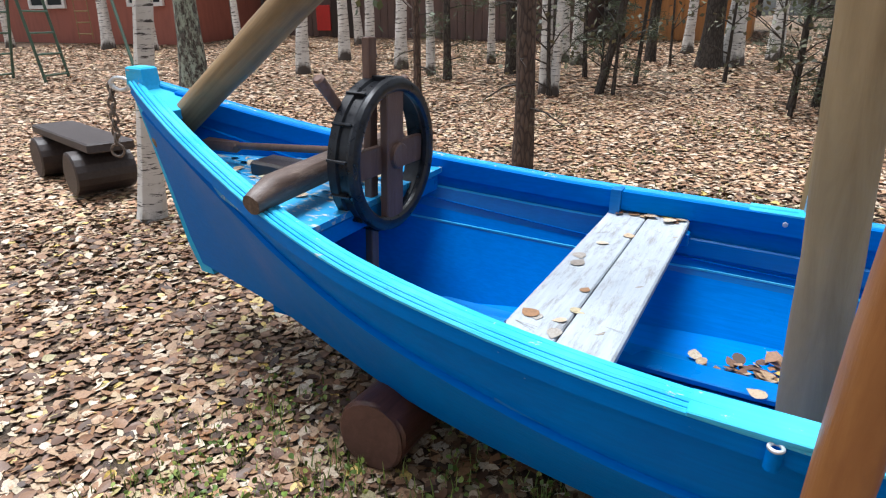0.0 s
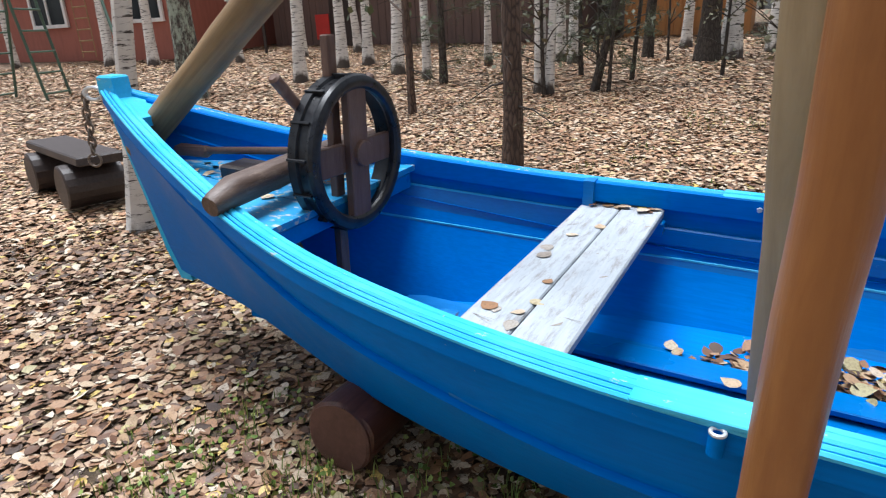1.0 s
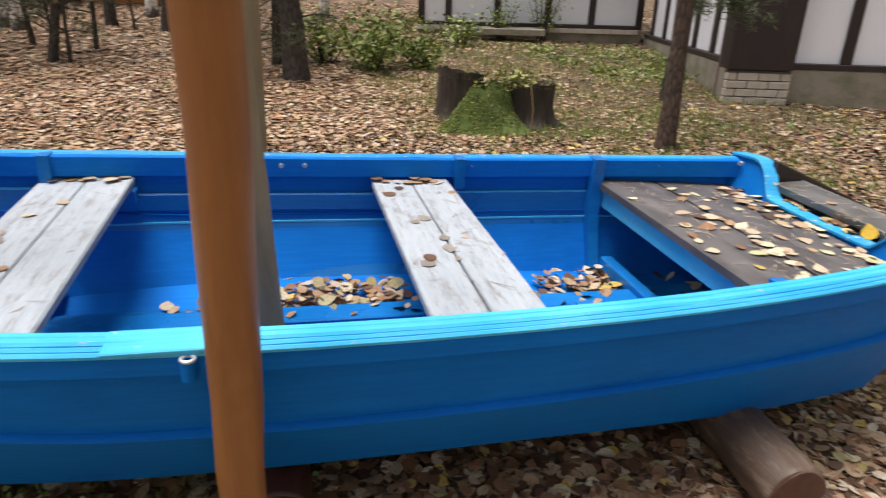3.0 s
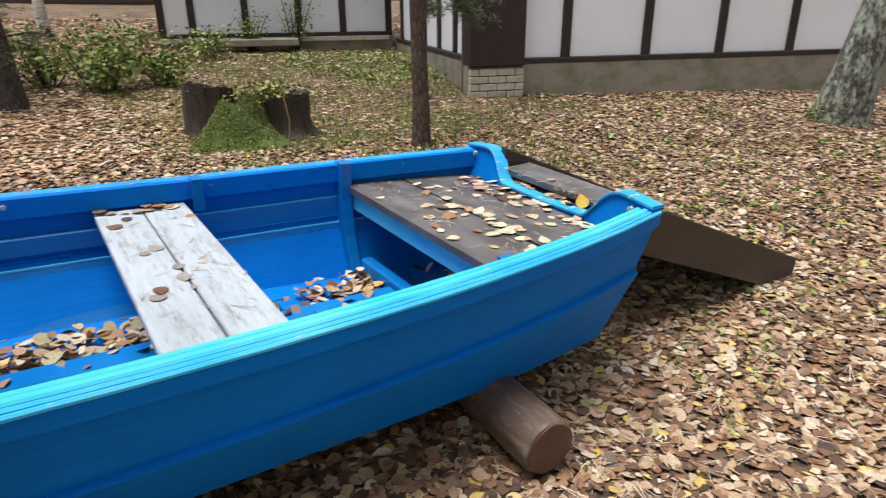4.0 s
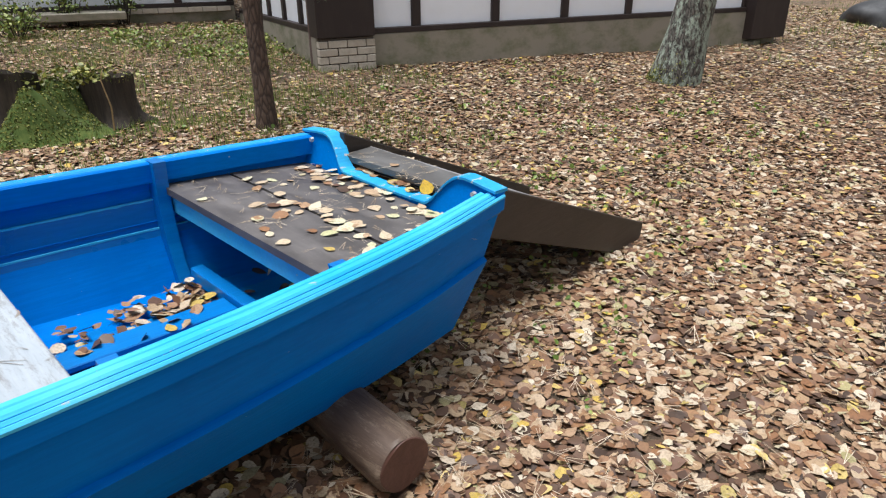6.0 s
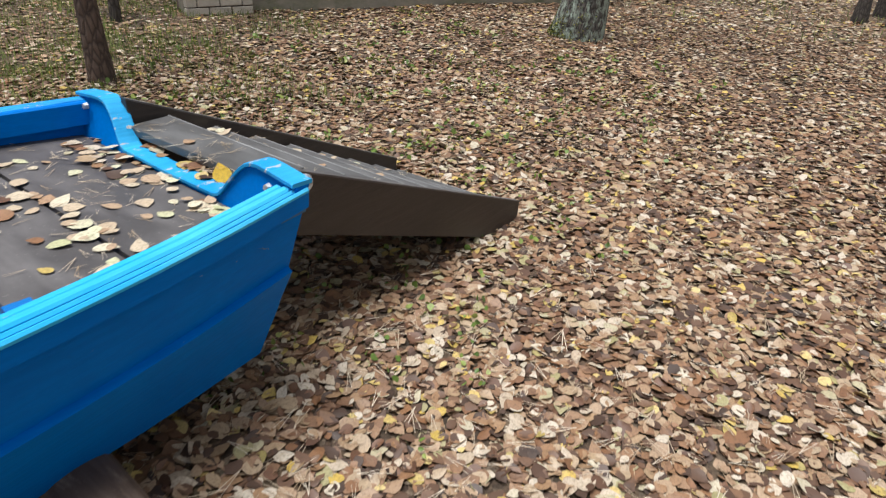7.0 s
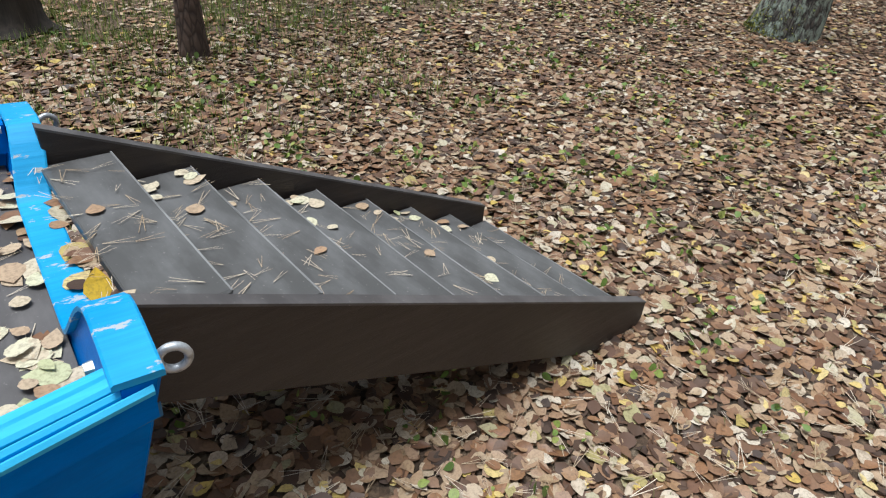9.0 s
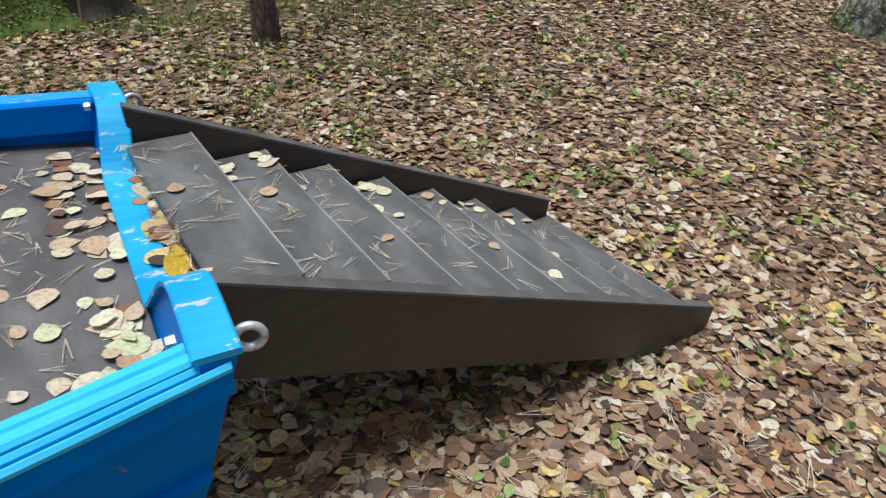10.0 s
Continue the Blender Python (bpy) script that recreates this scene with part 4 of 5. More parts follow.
for y in (-0.35, 0.35):
    for s in (-1, 1):
        part("leg", tube([(0.55 * s, y, 0), (0.3 * s, y, 1.6), (0.22 * s, y, 2.6)], 0.026, 8), green_steel, climb, smooth=True)
for i in range(7):
    z = 0.12 + 0.36 * i
    w = 0.55 - 0.14 * z
    for s in (-1, 1):
        part("rung", tube([(w * s, -0.35, z), (w * s, 0.35, z)], 0.018, 8), green_steel, climb, smooth=True)
rope = thing("wall_ladder", "pale rope ladder with wooden rungs by the red house", "ladder", pose(-17.7, 11.9, 1.0))
for i in range(9):
    part("rung", tube([(-0.32, 0, 0.25 + 0.3 * i), (0.32, 0, 0.25 + 0.3 * i)], 0.02, 8), wood_mast, rope, smooth=True)
for s in (-0.3, 0.3):
    part("rope", tube([(s, 0, 0.1), (s, 0, 2.9)], 0.012, 6), wood_mast, rope)
lean = thing("leaning_bar", "dark green steel bar leaning near the birch", "bar", pose(-8.6, 6.2, ground_z(-8.6, 6.2)))
part("bar", tube([(0.45, 0, 0), (-0.4, 0.3, 1.7)], 0.022, 8), green_steel, lean, smooth=True)

# ---- log bench by the bow ----
gz = ground_z(-5.4, 3.4)
seat = thing("log_bench", "dark brown plank bench on two short log feet", "bench", pose(-5.35, 3.38, gz, 0, 0, -17))
part("seat", box(1.55, 0.36, 0.075, (-0.05, 0, 0.395), 0.012, uneven=0.004), wood_bench, seat, "thick dark plank")
for x in (-0.55, 0.42):
    part("foot", tube([(x, -0.26, 0.17), (x, -0.25, 0.17), (x, 0.2, 0.17), (x, 0.21, 0.17)], [0.16, 0.18, 0.18, 0.16], 20, 0.08, x), wood_bench, seat, "short dark log")


# ---- trees ----
def tree(x, y, r, h, bark, label, lean=(0.0, 0.0), limbs=4, crown=220, leaf=None, seed=0, low=2.2, flare=1.35, name="birch_tree", bend=0.1):
    rnd = random.Random(seed)
    t = thing(name, label, "tree", pose(x, y, ground_z(x, y)))
    path, rad = [], []
    n = 18
    for i in range(n + 1):
        f = i / n
        z = -0.12 + h * f ** 1.25
        path.append((lean[0] * z + bend * noise.noise(Vector((z * 0.35, seed, 0))) * min(1, z), lean[1] * z + bend * noise.noise(Vector((z * 0.35, seed, 9))) * min(1, z), z))
        rad.append(r * (1 - 0.85 * f) * (1 + (flare - 1) * math.exp(-max(0, z) * 5 / (1 + r * 4))) + 0.004)
    part("trunk", tube(path, rad, 16 if r > 0.08 else 9, 0.16, seed * 1.7), bark, t, smooth=True)
    tips = []
    for i in range(limbs):
        k = rnd.randint(max(2, int(n * (low / h) ** 0.8)), n - 1)
        p = Vector(path[k])
        a = rnd.uniform(0, 2 * math.pi)
        ln = rnd.uniform(0.10, 0.2) * h * (1.25 - k / n)
        e = p + Vector((math.cos(a) * ln, math.sin(a) * ln, ln * rnd.uniform(0.2, 0.9)))
        mid = p.lerp(e, 0.5) + Vector((0, 0, ln * 0.08))
        part("limb", tube([p, mid, e], [rad[k] * 0.35 + 0.003, rad[k] * 0.22 + 0.003, 0.004], 6), bark, t, smooth=True)
        tips += [p.lerp(e, f) for f in (0.5, 0.8, 1.0)]
    tips += [Vector(path[k]) for k in range(int(n * 0.7), n + 1)]
    if crown:
        pts = []
        for _ in range(crown):
            c = rnd.choice(tips)
            s = 0.09 * h * rnd.random() ** 0.5
            a, b = rnd.uniform(0, 2 * math.pi), rnd.uniform(-1, 1)
            pts.append((c.x + s * math.cos(a), c.y + s * math.sin(a), c.z + s * b * 0.8))
        strew("crown", pts, np.full(len(pts), 0.013 * h + 0.05), leaf or autumn, (QUAD, QUAD_F), 0.9, seed=seed, parent=t)
    return t


WHITE = "white-barked birch trunk with dark marks"
tree(-4.06, 2.98, 0.078, 8, bark_slim, "slender white birch standing beside the bow", (0.2, 0.0), 4, 60, seed=1, flare=1.5)
tree(-8.87, 7.75, 0.2, 13, bark_lichen, "thick birch with grey cracked bark at its foot", (0.02, 0.0), 6, 150, seed=2)
for i, (x, y, r) in enumerate(((-16.1, 11.4, 0.14), (-14.4, 11.4, 0.13), (-19.3, 10.7, 0.10), (-7.94, 9.45, 0.11), (-8.5, 11.5, 0.11), (-8.1, 11.9, 0.11), (-6.6, 10.7, 0.11), (-5.62, 10.1, 0.075), (-5.3, 12.0, 0.07), (-3.12, 9.0, 0.085), (-2.95, 8.9, 0.06), (-3.95, 12.4, 0.1), (-3.6, 12.1, 0.1), (-1.0, 12.95, 0.17), (-0.34, 14.0, 0.13), (-2.0, 14.6, 0.1), (0.6, 14.4, 0.11), (1.5, 15.5, 0.1), (6.95, 12.95, 0.12), (-11.0, 13.2, 0.1), (-12.2, 12.2, 0.09), (-10.0, 14.2, 0.1))):
    tree(x, y, r, 9 + (i * 37 % 5), bark_birch, WHITE, (0.02 * math.sin(i * 2.1), 0.02 * math.cos(i * 1.3)), 4, 40, seed=10 + i)
DARK = "dark-barked young tree trunk"
for i, (x, y, r, ln) in enumerate(((-5.1, 9.74, 0.062, 0.01), (-4.36, 10.8, 0.11, 0.0), (-2.41, 9.3, 0.055, 0.2), (-2.42, 12.9, 0.095, 0.02), (-1.33, 12.6, 0.19, 0.03), (0.05, 9.13, 0.04, 0.05), (0.57, 8.33, 0.14, -0.01), (0.35, 9.4, 0.06, 0.03), (14.9, 1.23, 0.1, 0.06), (16.2, 1.04, 0.1, 0.08), (14.8, 0.72, 0.09, 0.12), (-3.0, 10.6, 0.035, -0.05), (-2.1, 10.2, 0.03, 0.08))):
    tree(x, y, r, 8 + (i * 31 % 4), bark_dark, DARK, (ln, 0.0), 5, 50, pine_green, seed=40 + i, name="dark_tree", low=1.6)
tree(-4.23, 7.25, 0.05, 6.5, bark_pine, "thin brown pine trunk with bare twigs", (0.0, 0), 5, 160, pine_green, seed=60, name="pine_tree", low=1.4, flare=1.15)
tree(-2.0, 5.25, 0.088, 9, bark_pine, "straight brown pine trunk with dead twigs low down", (0.01, 0.0), 7, 110, pine_green, seed=61, name="pine_tree", low=0.9, flare=1.12)
pine_b = tree(3.76, 5.08, 0.085, 9, bark_pine, "straight brown pine trunk with a low needle branch", (0.012, 0.015), 6, 110, pine_green, seed=62, name="pine_tree", low=1.9, flare=1.12)
tree(5.0, 7.1, 0.045, 6, bark_dark, "thin dark sapling behind the pine", (0.02, 0.0), 5, 90, pine_green, seed=63, name="dark_tree", low=1.2)
lichen_birch = tree(9.1, 3.72, 0.25, 12, bark_lichen, "leaning birch crusted with grey-green lichen", (0.075, -0.15), 6, 120, seed=64, flare=1.5, bend=0.12, low=5.0)
# unseen pines added behind the camera to cut light from the horizon
for i, (x, y, r) in enumerate(((-5.5, -9.0, 0.15), (12, -7.0, 0.16), (-13, -6.0, 0.15))):
    tree(x, y, r, 11, bark_pine, "unseen tall pine added to dim the low sky", (0.01 * i - 0.02, 0), 8, 350, pine_green, seed=80 + i, name="pine_tree", low=3.0)

for i, (x, y) in enumerate(((-2.55, 9.9), (-2.2, 9.25), (-3.0, 8.8), (-0.2, 12.2), (0.05, 8.6), (0.45, 10.2), (-2.0, 12.6), (-3.5, 10.4), (-0.9, 10.9))):
    tree(x, y, 0.022 + 0.004 * (i % 3), 2.6 + 0.5 * (i % 4), bark_dark, "spindly young spruce with sparse grey-green twigs", (0.05 * math.sin(i * 1.9), 0), 14, 130, twig_green, seed=90 + i, name="young_spruce", low=0.35, flare=1.1)

# moss climbing the foot of the lichen-covered birch
rngf = np.random.default_rng(91)
foot = []
for _ in range(1100):
    a, z = rngf.normal(2.3, 0.7), 0.42 * rngf.random() ** 2
    r = 0.285 + 0.1 * math.exp(-z * 4)
    foot.append((0.075 * z + r * math.cos(a), -0.15 * z + r * math.sin(a), z))
strew("moss", foot, rngf.uniform(0.012, 0.03, len(foot)), moss_tips, (QUAD, QUAD_F), 0.9, seed=92, parent=lichen_birch)

# low needle branch of the pine, and dead twigs
def needle_branch(base, tip, seed, parent, green_amount=260, size=0.11):
    base, tip = Vector(base), Vector(tip)
    part("branch", tube([base, base.lerp(tip, 0.5) + Vector((0, 0, 0.04)), tip], [0.012, 0.008, 0.003], 6), bark_dark, parent, smooth=True)
    rng = np.random.default_rng(seed)
    pts = []
    for c in range(16):
        f = 0.35 + 0.65 * rng.random()
        p = base.lerp(tip, f) + Vector((rng.normal(0, 0.09), rng.normal(0, 0.09), rng.normal(0, 0.06)))
        pts += [(p.x + rng.normal(0, 0.035), p.y + rng.normal(0, 0.035), p.z + rng.normal(0, 0.03)) for _ in range(green_amount // 16)]
    strew("needles", pts, rng.uniform(size * 0.7, size * 1.2, len(pts)), pine_green, (NEEDLE * np.array([2.0, 1, 1]), NEEDLE_F), 0.9, seed=seed, parent=parent)


needle_branch((0, 0, 1.42), (0.95, 0.3, 1.2), 5, pine_b, 800)
needle_branch((0, 0, 1.55), (1.5, 0.5, 1.42), 6, pine_b, 700)
needle_branch((0, 0, 1.5), (-0.7, -0.2, 1.5), 7, pine_b, 200)
needle_branch((0, 0, 1.3), (0.7, 0.7, 1.25), 8, pine_b, 500)
for ob in list(bpy.data.objects):
    if ob.name.startswith("pine_tree") and ob.parent is None and ob is not pine_b and ob.location.y > 4:
        needle_branch((0, 0, 0.55), (0.45, -0.2, 0.42), 21, ob, 160, 0.07)
        needle_branch((0, 0, 0.75), (-0.35, -0.1, 0.6), 22, ob, 120, 0.07)
        for i in range(9):
            a, z = i * 2.4, 0.5 + 0.22 * i
            ln = 0.35 + 0.25 * math.sin(i * 3.1) ** 2
            part("twig", tube([(0, 0, z), (math.cos(a) * ln * 0.5, math.sin(a) * ln * 0.5, z + 0.02), (math.cos(a + 0.3) * ln, math.sin(a + 0.3) * ln, z - 0.04)], [0.007, 0.004, 0.002], 5), bark_dark, ob)

for ob in list(bpy.data.objects):
    if ob.name.startswith("dark_tree") and ob.parent is None and ob.location.x < 1 and 8 < ob.location.y < 11:
        for i in range(9):
            a = 1.7 * i + ob.location.x * 5
            needle_branch((0, 0, 0.3 + 0.2 * i), (math.cos(a) * 0.55, math.sin(a) * 0.55, 0.33 + 0.2 * i), 30 + i, ob, 200, 0.1)

# ---- stump ----
SX, SY = 2.42, 6.08
stump = thing("tree_stump", "rotting dark tree stump overgrown with green moss", "stump", pose(SX, SY, ground_z(SX, SY) - 0.03))


def mound(x, y):
    """Height of the mossy slope that spills from between the two halves of the stump."""
    ridge = 0.50 * math.exp(-((x - 0.04) / 0.2) ** 2 - ((y - 0.1) / 0.3) ** 2)
    spill = 0.34 * math.exp(-((x + 0.16 - 0.3 * y) / 0.24) ** 2 - ((y + 0.14) / 0.2) ** 2)
    toe = 0.16 * math.exp(-((x + 0.32) / 0.28) ** 2 - ((y + 0.26) / 0.16) ** 2)
    return max(ridge, spill) * (1 + 0.5 * noise.noise(Vector((x * 5, y * 5, 2))) + 0.2 * noise.noise(Vector((x * 14, y * 14, 6)))) + toe - 0.03


def stump_half(cx, cy, r, h, seed, tilt):
    """One upright half: fluted dark sides with root swells, a hollowed ragged top."""
    rows = []
    for f in (0.0, 0.08, 0.2, 0.4, 0.65, 0.86, 1.0):
        row = []
        for k in range(40):
            a = 2 * math.pi * k / 40
            c, q = math.cos(a), math.sin(a)
            rr = r * (1 + 0.13 * noise.noise(Vector((c * 2 + seed, q * 2, f))) + 0.07 * noise.noise(Vector((c * 8, q * 8 + seed, f * 1.2))))
            rr *= 1 + 0.5 * math.exp(-f * 8) * (0.7 + 0.5 * math.sin(5 * a + seed))
            top = h * (1 + 0.09 * noise.noise(Vector((c * 3, q * 3, seed)))) + tilt * c * r
            row.append(Vector((cx + rr * c, cy + rr * 0.85 * q, f * top)))
        rows.append(row)
    mid = Vector((cx, cy, 0))
    rows.append([mid + (v - mid) * 0.8 - Vector((0, 0, 0.2 * v.z - 0.02 * noise.noise(v * 9) - 0.14 * h)) for v in rows[-1]])
    rows.append([mid + (v - mid) * 0.3 - Vector((0, 0, 0.7 * v.z - 0.56 * h)) for v in rows[-2]])
    part("trunk_half", sheet(rows), stump_wood, stump, "dark rotting wood", True, sharp=60)
    return rows


left_half = stump_half(-0.27, 0.3, 0.235, 0.50, 1.0, -0.12)
right_half = stump_half(0.41, 0.04, 0.23, 0.41, 4.0, 0.02)
bm = bmesh.new()
grid = [[bm.verts.new((x, y, mound(x, y))) for x in np.linspace(-0.8, 0.6, 57)] for y in np.linspace(-0.55, 0.55, 45)]
for a, b in zip(grid, grid[1:]):
    for i in range(56):
        if max(v.co.z for v in (a[i], a[i + 1], b[i], b[i + 1])) > -0.02:
            bm.faces.new((a[i], a[i + 1], b[i + 1], b[i]))
bmesh.ops.delete(bm, geom=[v for v in bm.verts if not v.link_faces], context="VERTS")
part("moss_slope", bm, moss_mat, stump, "sloping cushion of bright green moss", True)
rngm = np.random.default_rng(77)
mp = []
while len(mp) < 5200:
    x, y = rngm.uniform(-0.75, 0.5), rngm.uniform(-0.5, 0.5)
    z = mound(x, y)
    if z > 0.02 and noise.noise(Vector((x * 9, y * 9, 5))) > -0.3:
        mp.append((x, y, z + rngm.uniform(0, 0.015)))
for rows, count in ((left_half, 700), (right_half, 900)):
    for _ in range(count):
        i, j = int(rngm.integers(0, 40)), int(rngm.choice((5, 6, 6, 7)))
        p = rows[j][i].lerp(rows[j + 1][i], rngm.random()).lerp(rows[j][(i + 1) % 40], 0.4)
        if noise.noise(p * 6) > -0.1:
            mp.append((p.x, p.y, p.z + rngm.uniform(0, 0.03)))
strew("moss", mp, rngm.uniform(0.008, 0.022, len(mp)), moss_tips, (QUAD, QUAD_F), 0.9, seed=78, parent=stump)
tuft = [(rngm.normal(0.2, 0.17), rngm.normal(0.05, 0.12), rngm.uniform(0.36, 0.52)) for _ in range(520)]
tagged(strew("fern_tuft", tuft, rngm.uniform(0.02, 0.05, len(tuft)), moss_tips, (SLIM, SLIM_F), 0.7, seed=79, parent=stump), kind="stuff")
part("sapling", tube([(0.28, -0.3, 0.0), (0.3, -0.29, 0.2), (0.27, -0.27, 0.42), (0.3, -0.26, 0.5)], [0.008, 0.006, 0.005, 0.003], 6), wood_mast, stump, "thin pale sapling", True)

# dark covered heap beyond the building
heap = thing("covered_heap", "heap under dark tarpaulin near the trees", "heap", pose(20.3, 2.9, ground_z(20.3, 2.9)))
bm = bmesh.new()
bmesh.ops.create_icosphere(bm, subdivisions=4, radius=1)
for v in bm.verts:
    v.co = Vector((v.co.x * 1.1, v.co.y * 1.5, max(-0.05, v.co.z * 0.85))) * (1 + 0.28 * noise.noise(v.co * 1.7))
part("cover", bm, tarp, heap, "dark tarpaulin", True)


# ---- far woods, bushes, grass and litter ----
def far_woods():
    rnd = random.Random(7)
    # trunks go all round; the unseen ones are added to darken the horizon
    for name, bark, count, label in (("far_birches", bark_birch, 70, "distant birch trunks"), ("far_pines", bark_dark, 70, "distant dark tree trunks")):
        bm = bmesh.new()
        for i in range(count):
            while True:
                a, d = rnd.uniform(0, 2 * math.pi), rnd.uniform(19, 60)
                x, y = d * math.cos(a), d * math.sin(a)
                if not (y < 20 and y > 0 and x < -4 and d < 33) and not (-1 < x < 26 and 0 < y < 17):
                    break
            z = ground_z(x, y) - 0.2
            r = rnd.uniform(0.07, 0.17)
            tube([(x, y, z), (x + rnd.uniform(-0.2, 0.2), y, z + 4), (x + rnd.uniform(-0.4, 0.4), y, z + 11)], [r * 1.2, r * 0.85, 0.02], 7, caps=False, bm=bm)
        tagged(part(name, bm, bark, smooth=True), label, "trees", kind="stuff")
    rng = np.random.default_rng(3)
    a, d = rng.uniform(0, 2 * np.pi, 15000), rng.uniform(26, 75, 15000)
    x, y = d * np.cos(a), d * np.sin(a)
    hgt = rng.uniform(0, 1, 15000) ** 0.7 * 7
    keep = ~((y < 22) & (y > 0) & (x < -4) & (d < 36)) & ~((x > -1) & (x < 26) & (y > 0) & (y < 18)) & (y > -8)
    keep &= ~((hgt < 2.2) & (rng.uniform(0, 1, 15000) < 0.5))
    pts = np.stack([x, y, np.array([ground_z(p, q) for p, q in zip(x, y)]) + hgt], -1)[keep]
    tagged(strew("far_foliage", pts, rng.uniform(0.25, 0.75, len(pts)), pine_green, (QUAD, QUAD_F), 1.0, seed=4), "distant dark green woodland foliage", "foliage", kind="stuff")
    pts2 = pts[::3] + rng.normal(0, 1.0, pts[::3].shape)
    tagged(strew("far_yellow_foliage", pts2, rng.uniform(0.2, 0.5, len(pts2)), autumn, (QUAD, QUAD_F), 1.0, seed=5), "distant yellow autumn foliage", "foliage", kind="stuff")


far_woods()
BLADE = np.array([(-0.035, 0, 0), (0.035, 0, 0), (0.03, 0.12, 0.55), (-0.03, 0.12, 0.55), (0.0, 0.34, 1.0)])


def tufts(name, centres, per, spread, height, material, label, seed, template=(BLADE, NEEDLE_F), category="grass", high=0.0):
    rng = np.random.default_rng(seed)
    c = np.repeat(np.array(centres), per, 0) + np.concatenate([rng.normal(0, spread, (len(centres) * per, 2))], 1)
    z = np.array([bumpy(p, q) for p, q in c]) + rng.uniform(0, 1, len(c)) * high
    pts = np.stack([c[:, 0], c[:, 1], z], -1)
    up = template[0] is BLADE
    ob = strew(name, pts, rng.uniform(height * 0.5, height, len(pts)), material, template, 0.3 if up else 0.8, seed=seed, curl=0.0001 if up else 1.0)
    if up:
        me = ob.data
        co = np.empty(len(me.vertices) * 3, np.float32)
        me.vertices.foreach_get("co", co)
        co = co.reshape(-1, 5, 3)
        co[:, :, 2] += (rng.uniform(height * 0.5, height, len(pts))[:, None] * BLADE[None, :, 2])
        me.vertices.foreach_set("co", co.reshape(-1))
    return tagged(ob, label, category, kind="stuff")


rng = np.random.default_rng(11)
tufts("grass", np.stack([rng.uniform(1.4, 6.8, 560), rng.uniform(5.6, 11.8, 560)], -1), 34, 0.16, 0.095, green, "thin green grass between fallen leaves", 12)
tufts("grass", np.stack([rng.uniform(-2.0, 0.2, 90), rng.uniform(0.6, 1.7, 90)], -1), 12, 0.07, 0.085, green, "sparse green grass beside the boat", 13)
tufts("grass", np.stack([rng.uniform(-1.5, 3.5, 60), rng.uniform(4, 8, 60)], -1), 12, 0.09, 0.09, green, "sparse grass in the litter", 14)
tufts("grass", np.stack([rng.uniform(2.2, 4.6, 26), rng.uniform(0.6, 3.8, 26)], -1), 9, 0.05, 0.05, green, "sparse grass by the stairs", 15)
tufts("grass", np.stack([rng.uniform(12, 28, 300), rng.uniform(-3, 9, 300)], -1), 14, 0.25, 0.16, green, "rough grass beyond the building", 16)
tufts("low_weeds", np.stack([rng.uniform(-2.0, 0.3, 90), rng.uniform(0.6, 1.9, 90)], -1), 8, 0.06, 0.026, green, "small green weeds among leaves", 17, (LEAF, LEAF_F), "weeds", 0.07)
tufts("low_weeds", np.stack([rng.uniform(4.6, 7.4, 120), rng.uniform(8.2, 11.4, 120)], -1), 18, 0.13, 0.055, green, "leafy green weeds by the wall", 18, (LEAF, LEAF_F), "weeds", 0.12)
tufts("low_weeds", np.stack([rng.uniform(2.2, 5, 60), rng.uniform(0.8, 4.2, 60)], -1), 7, 0.04, 0.03, green, "small green weeds by the stairs", 19, (LEAF, LEAF_F), "weeds", 0.06)


tufts("low_weeds", np.stack([rng.uniform(-1.7, -0.4, 80), rng.uniform(0.75, 1.75, 80)], -1), 9, 0.045, 0.028, green, "small green weeds beside the red-brown log", 65, (LEAF, LEAF_F), "weeds", 0.07)
tufts("grass", np.stack([rng.uniform(-1.7, -0.3, 70), rng.uniform(0.8, 1.7, 70)], -1), 10, 0.05, 0.1, green, "grass blades beside the red-brown log", 66)
tufts("low_weeds", np.stack([rng.uniform(3.0, 8.5, 130), rng.uniform(1.6, 6.0, 130)], -1), 9, 0.05, 0.045, green, "small green weeds in the open litter", 67, (LEAF, LEAF_F), "weeds", 0.06)


def bush(x, y, w, h, n, label, seed):
    rng = np.random.default_rng(seed)
    b = thing("bush", label, "bush", pose(x, y, ground_z(x, y)))
    pts = []
    for s in range(14):
        a = rng.uniform(0, 2 * np.pi)
        r = w * rng.uniform(0.15, 0.9)
        tip = Vector((r * math.cos(a), r * math.sin(a), h * rng.uniform(0.55, 1.05)))
        part("stem", tube([(tip.x * 0.2, tip.y * 0.2, -0.03), (tip.x * 0.6, tip.y * 0.6, tip.z * 0.6), tip], [0.01, 0.007, 0.003], 5), bark_dark, b)
        for _ in range(n // 14):
            f = rng.uniform(0.25, 1.05)
            pts.append((tip.x * f + rng.normal(0, 0.12), tip.y * f + rng.normal(0, 0.12), tip.z * f + rng.normal(0, 0.08)))
    strew("leaves", pts, rng.uniform(0.03, 0.075, len(pts)), green, (SLIM, SLIM_F), 0.7, seed=seed, parent=b)


bush(1.55, 8.9, 0.75, 0.7, 1500, "leafy green shrub near the white building", 31)
bush(2.35, 9.2, 0.6, 0.5, 900, "low leafy green shrub behind the stump", 32)
bush(1.0, 9.5, 0.6, 0.65, 900, "leafy green shrub near the white building", 33)
bush(3.6, 11.6, 0.8, 0.5, 500, "low green shrub under the white panels", 36)
bush(5.5, 12.4, 0.5, 1.1, 260, "thin tall green shrub against the white panels", 34)
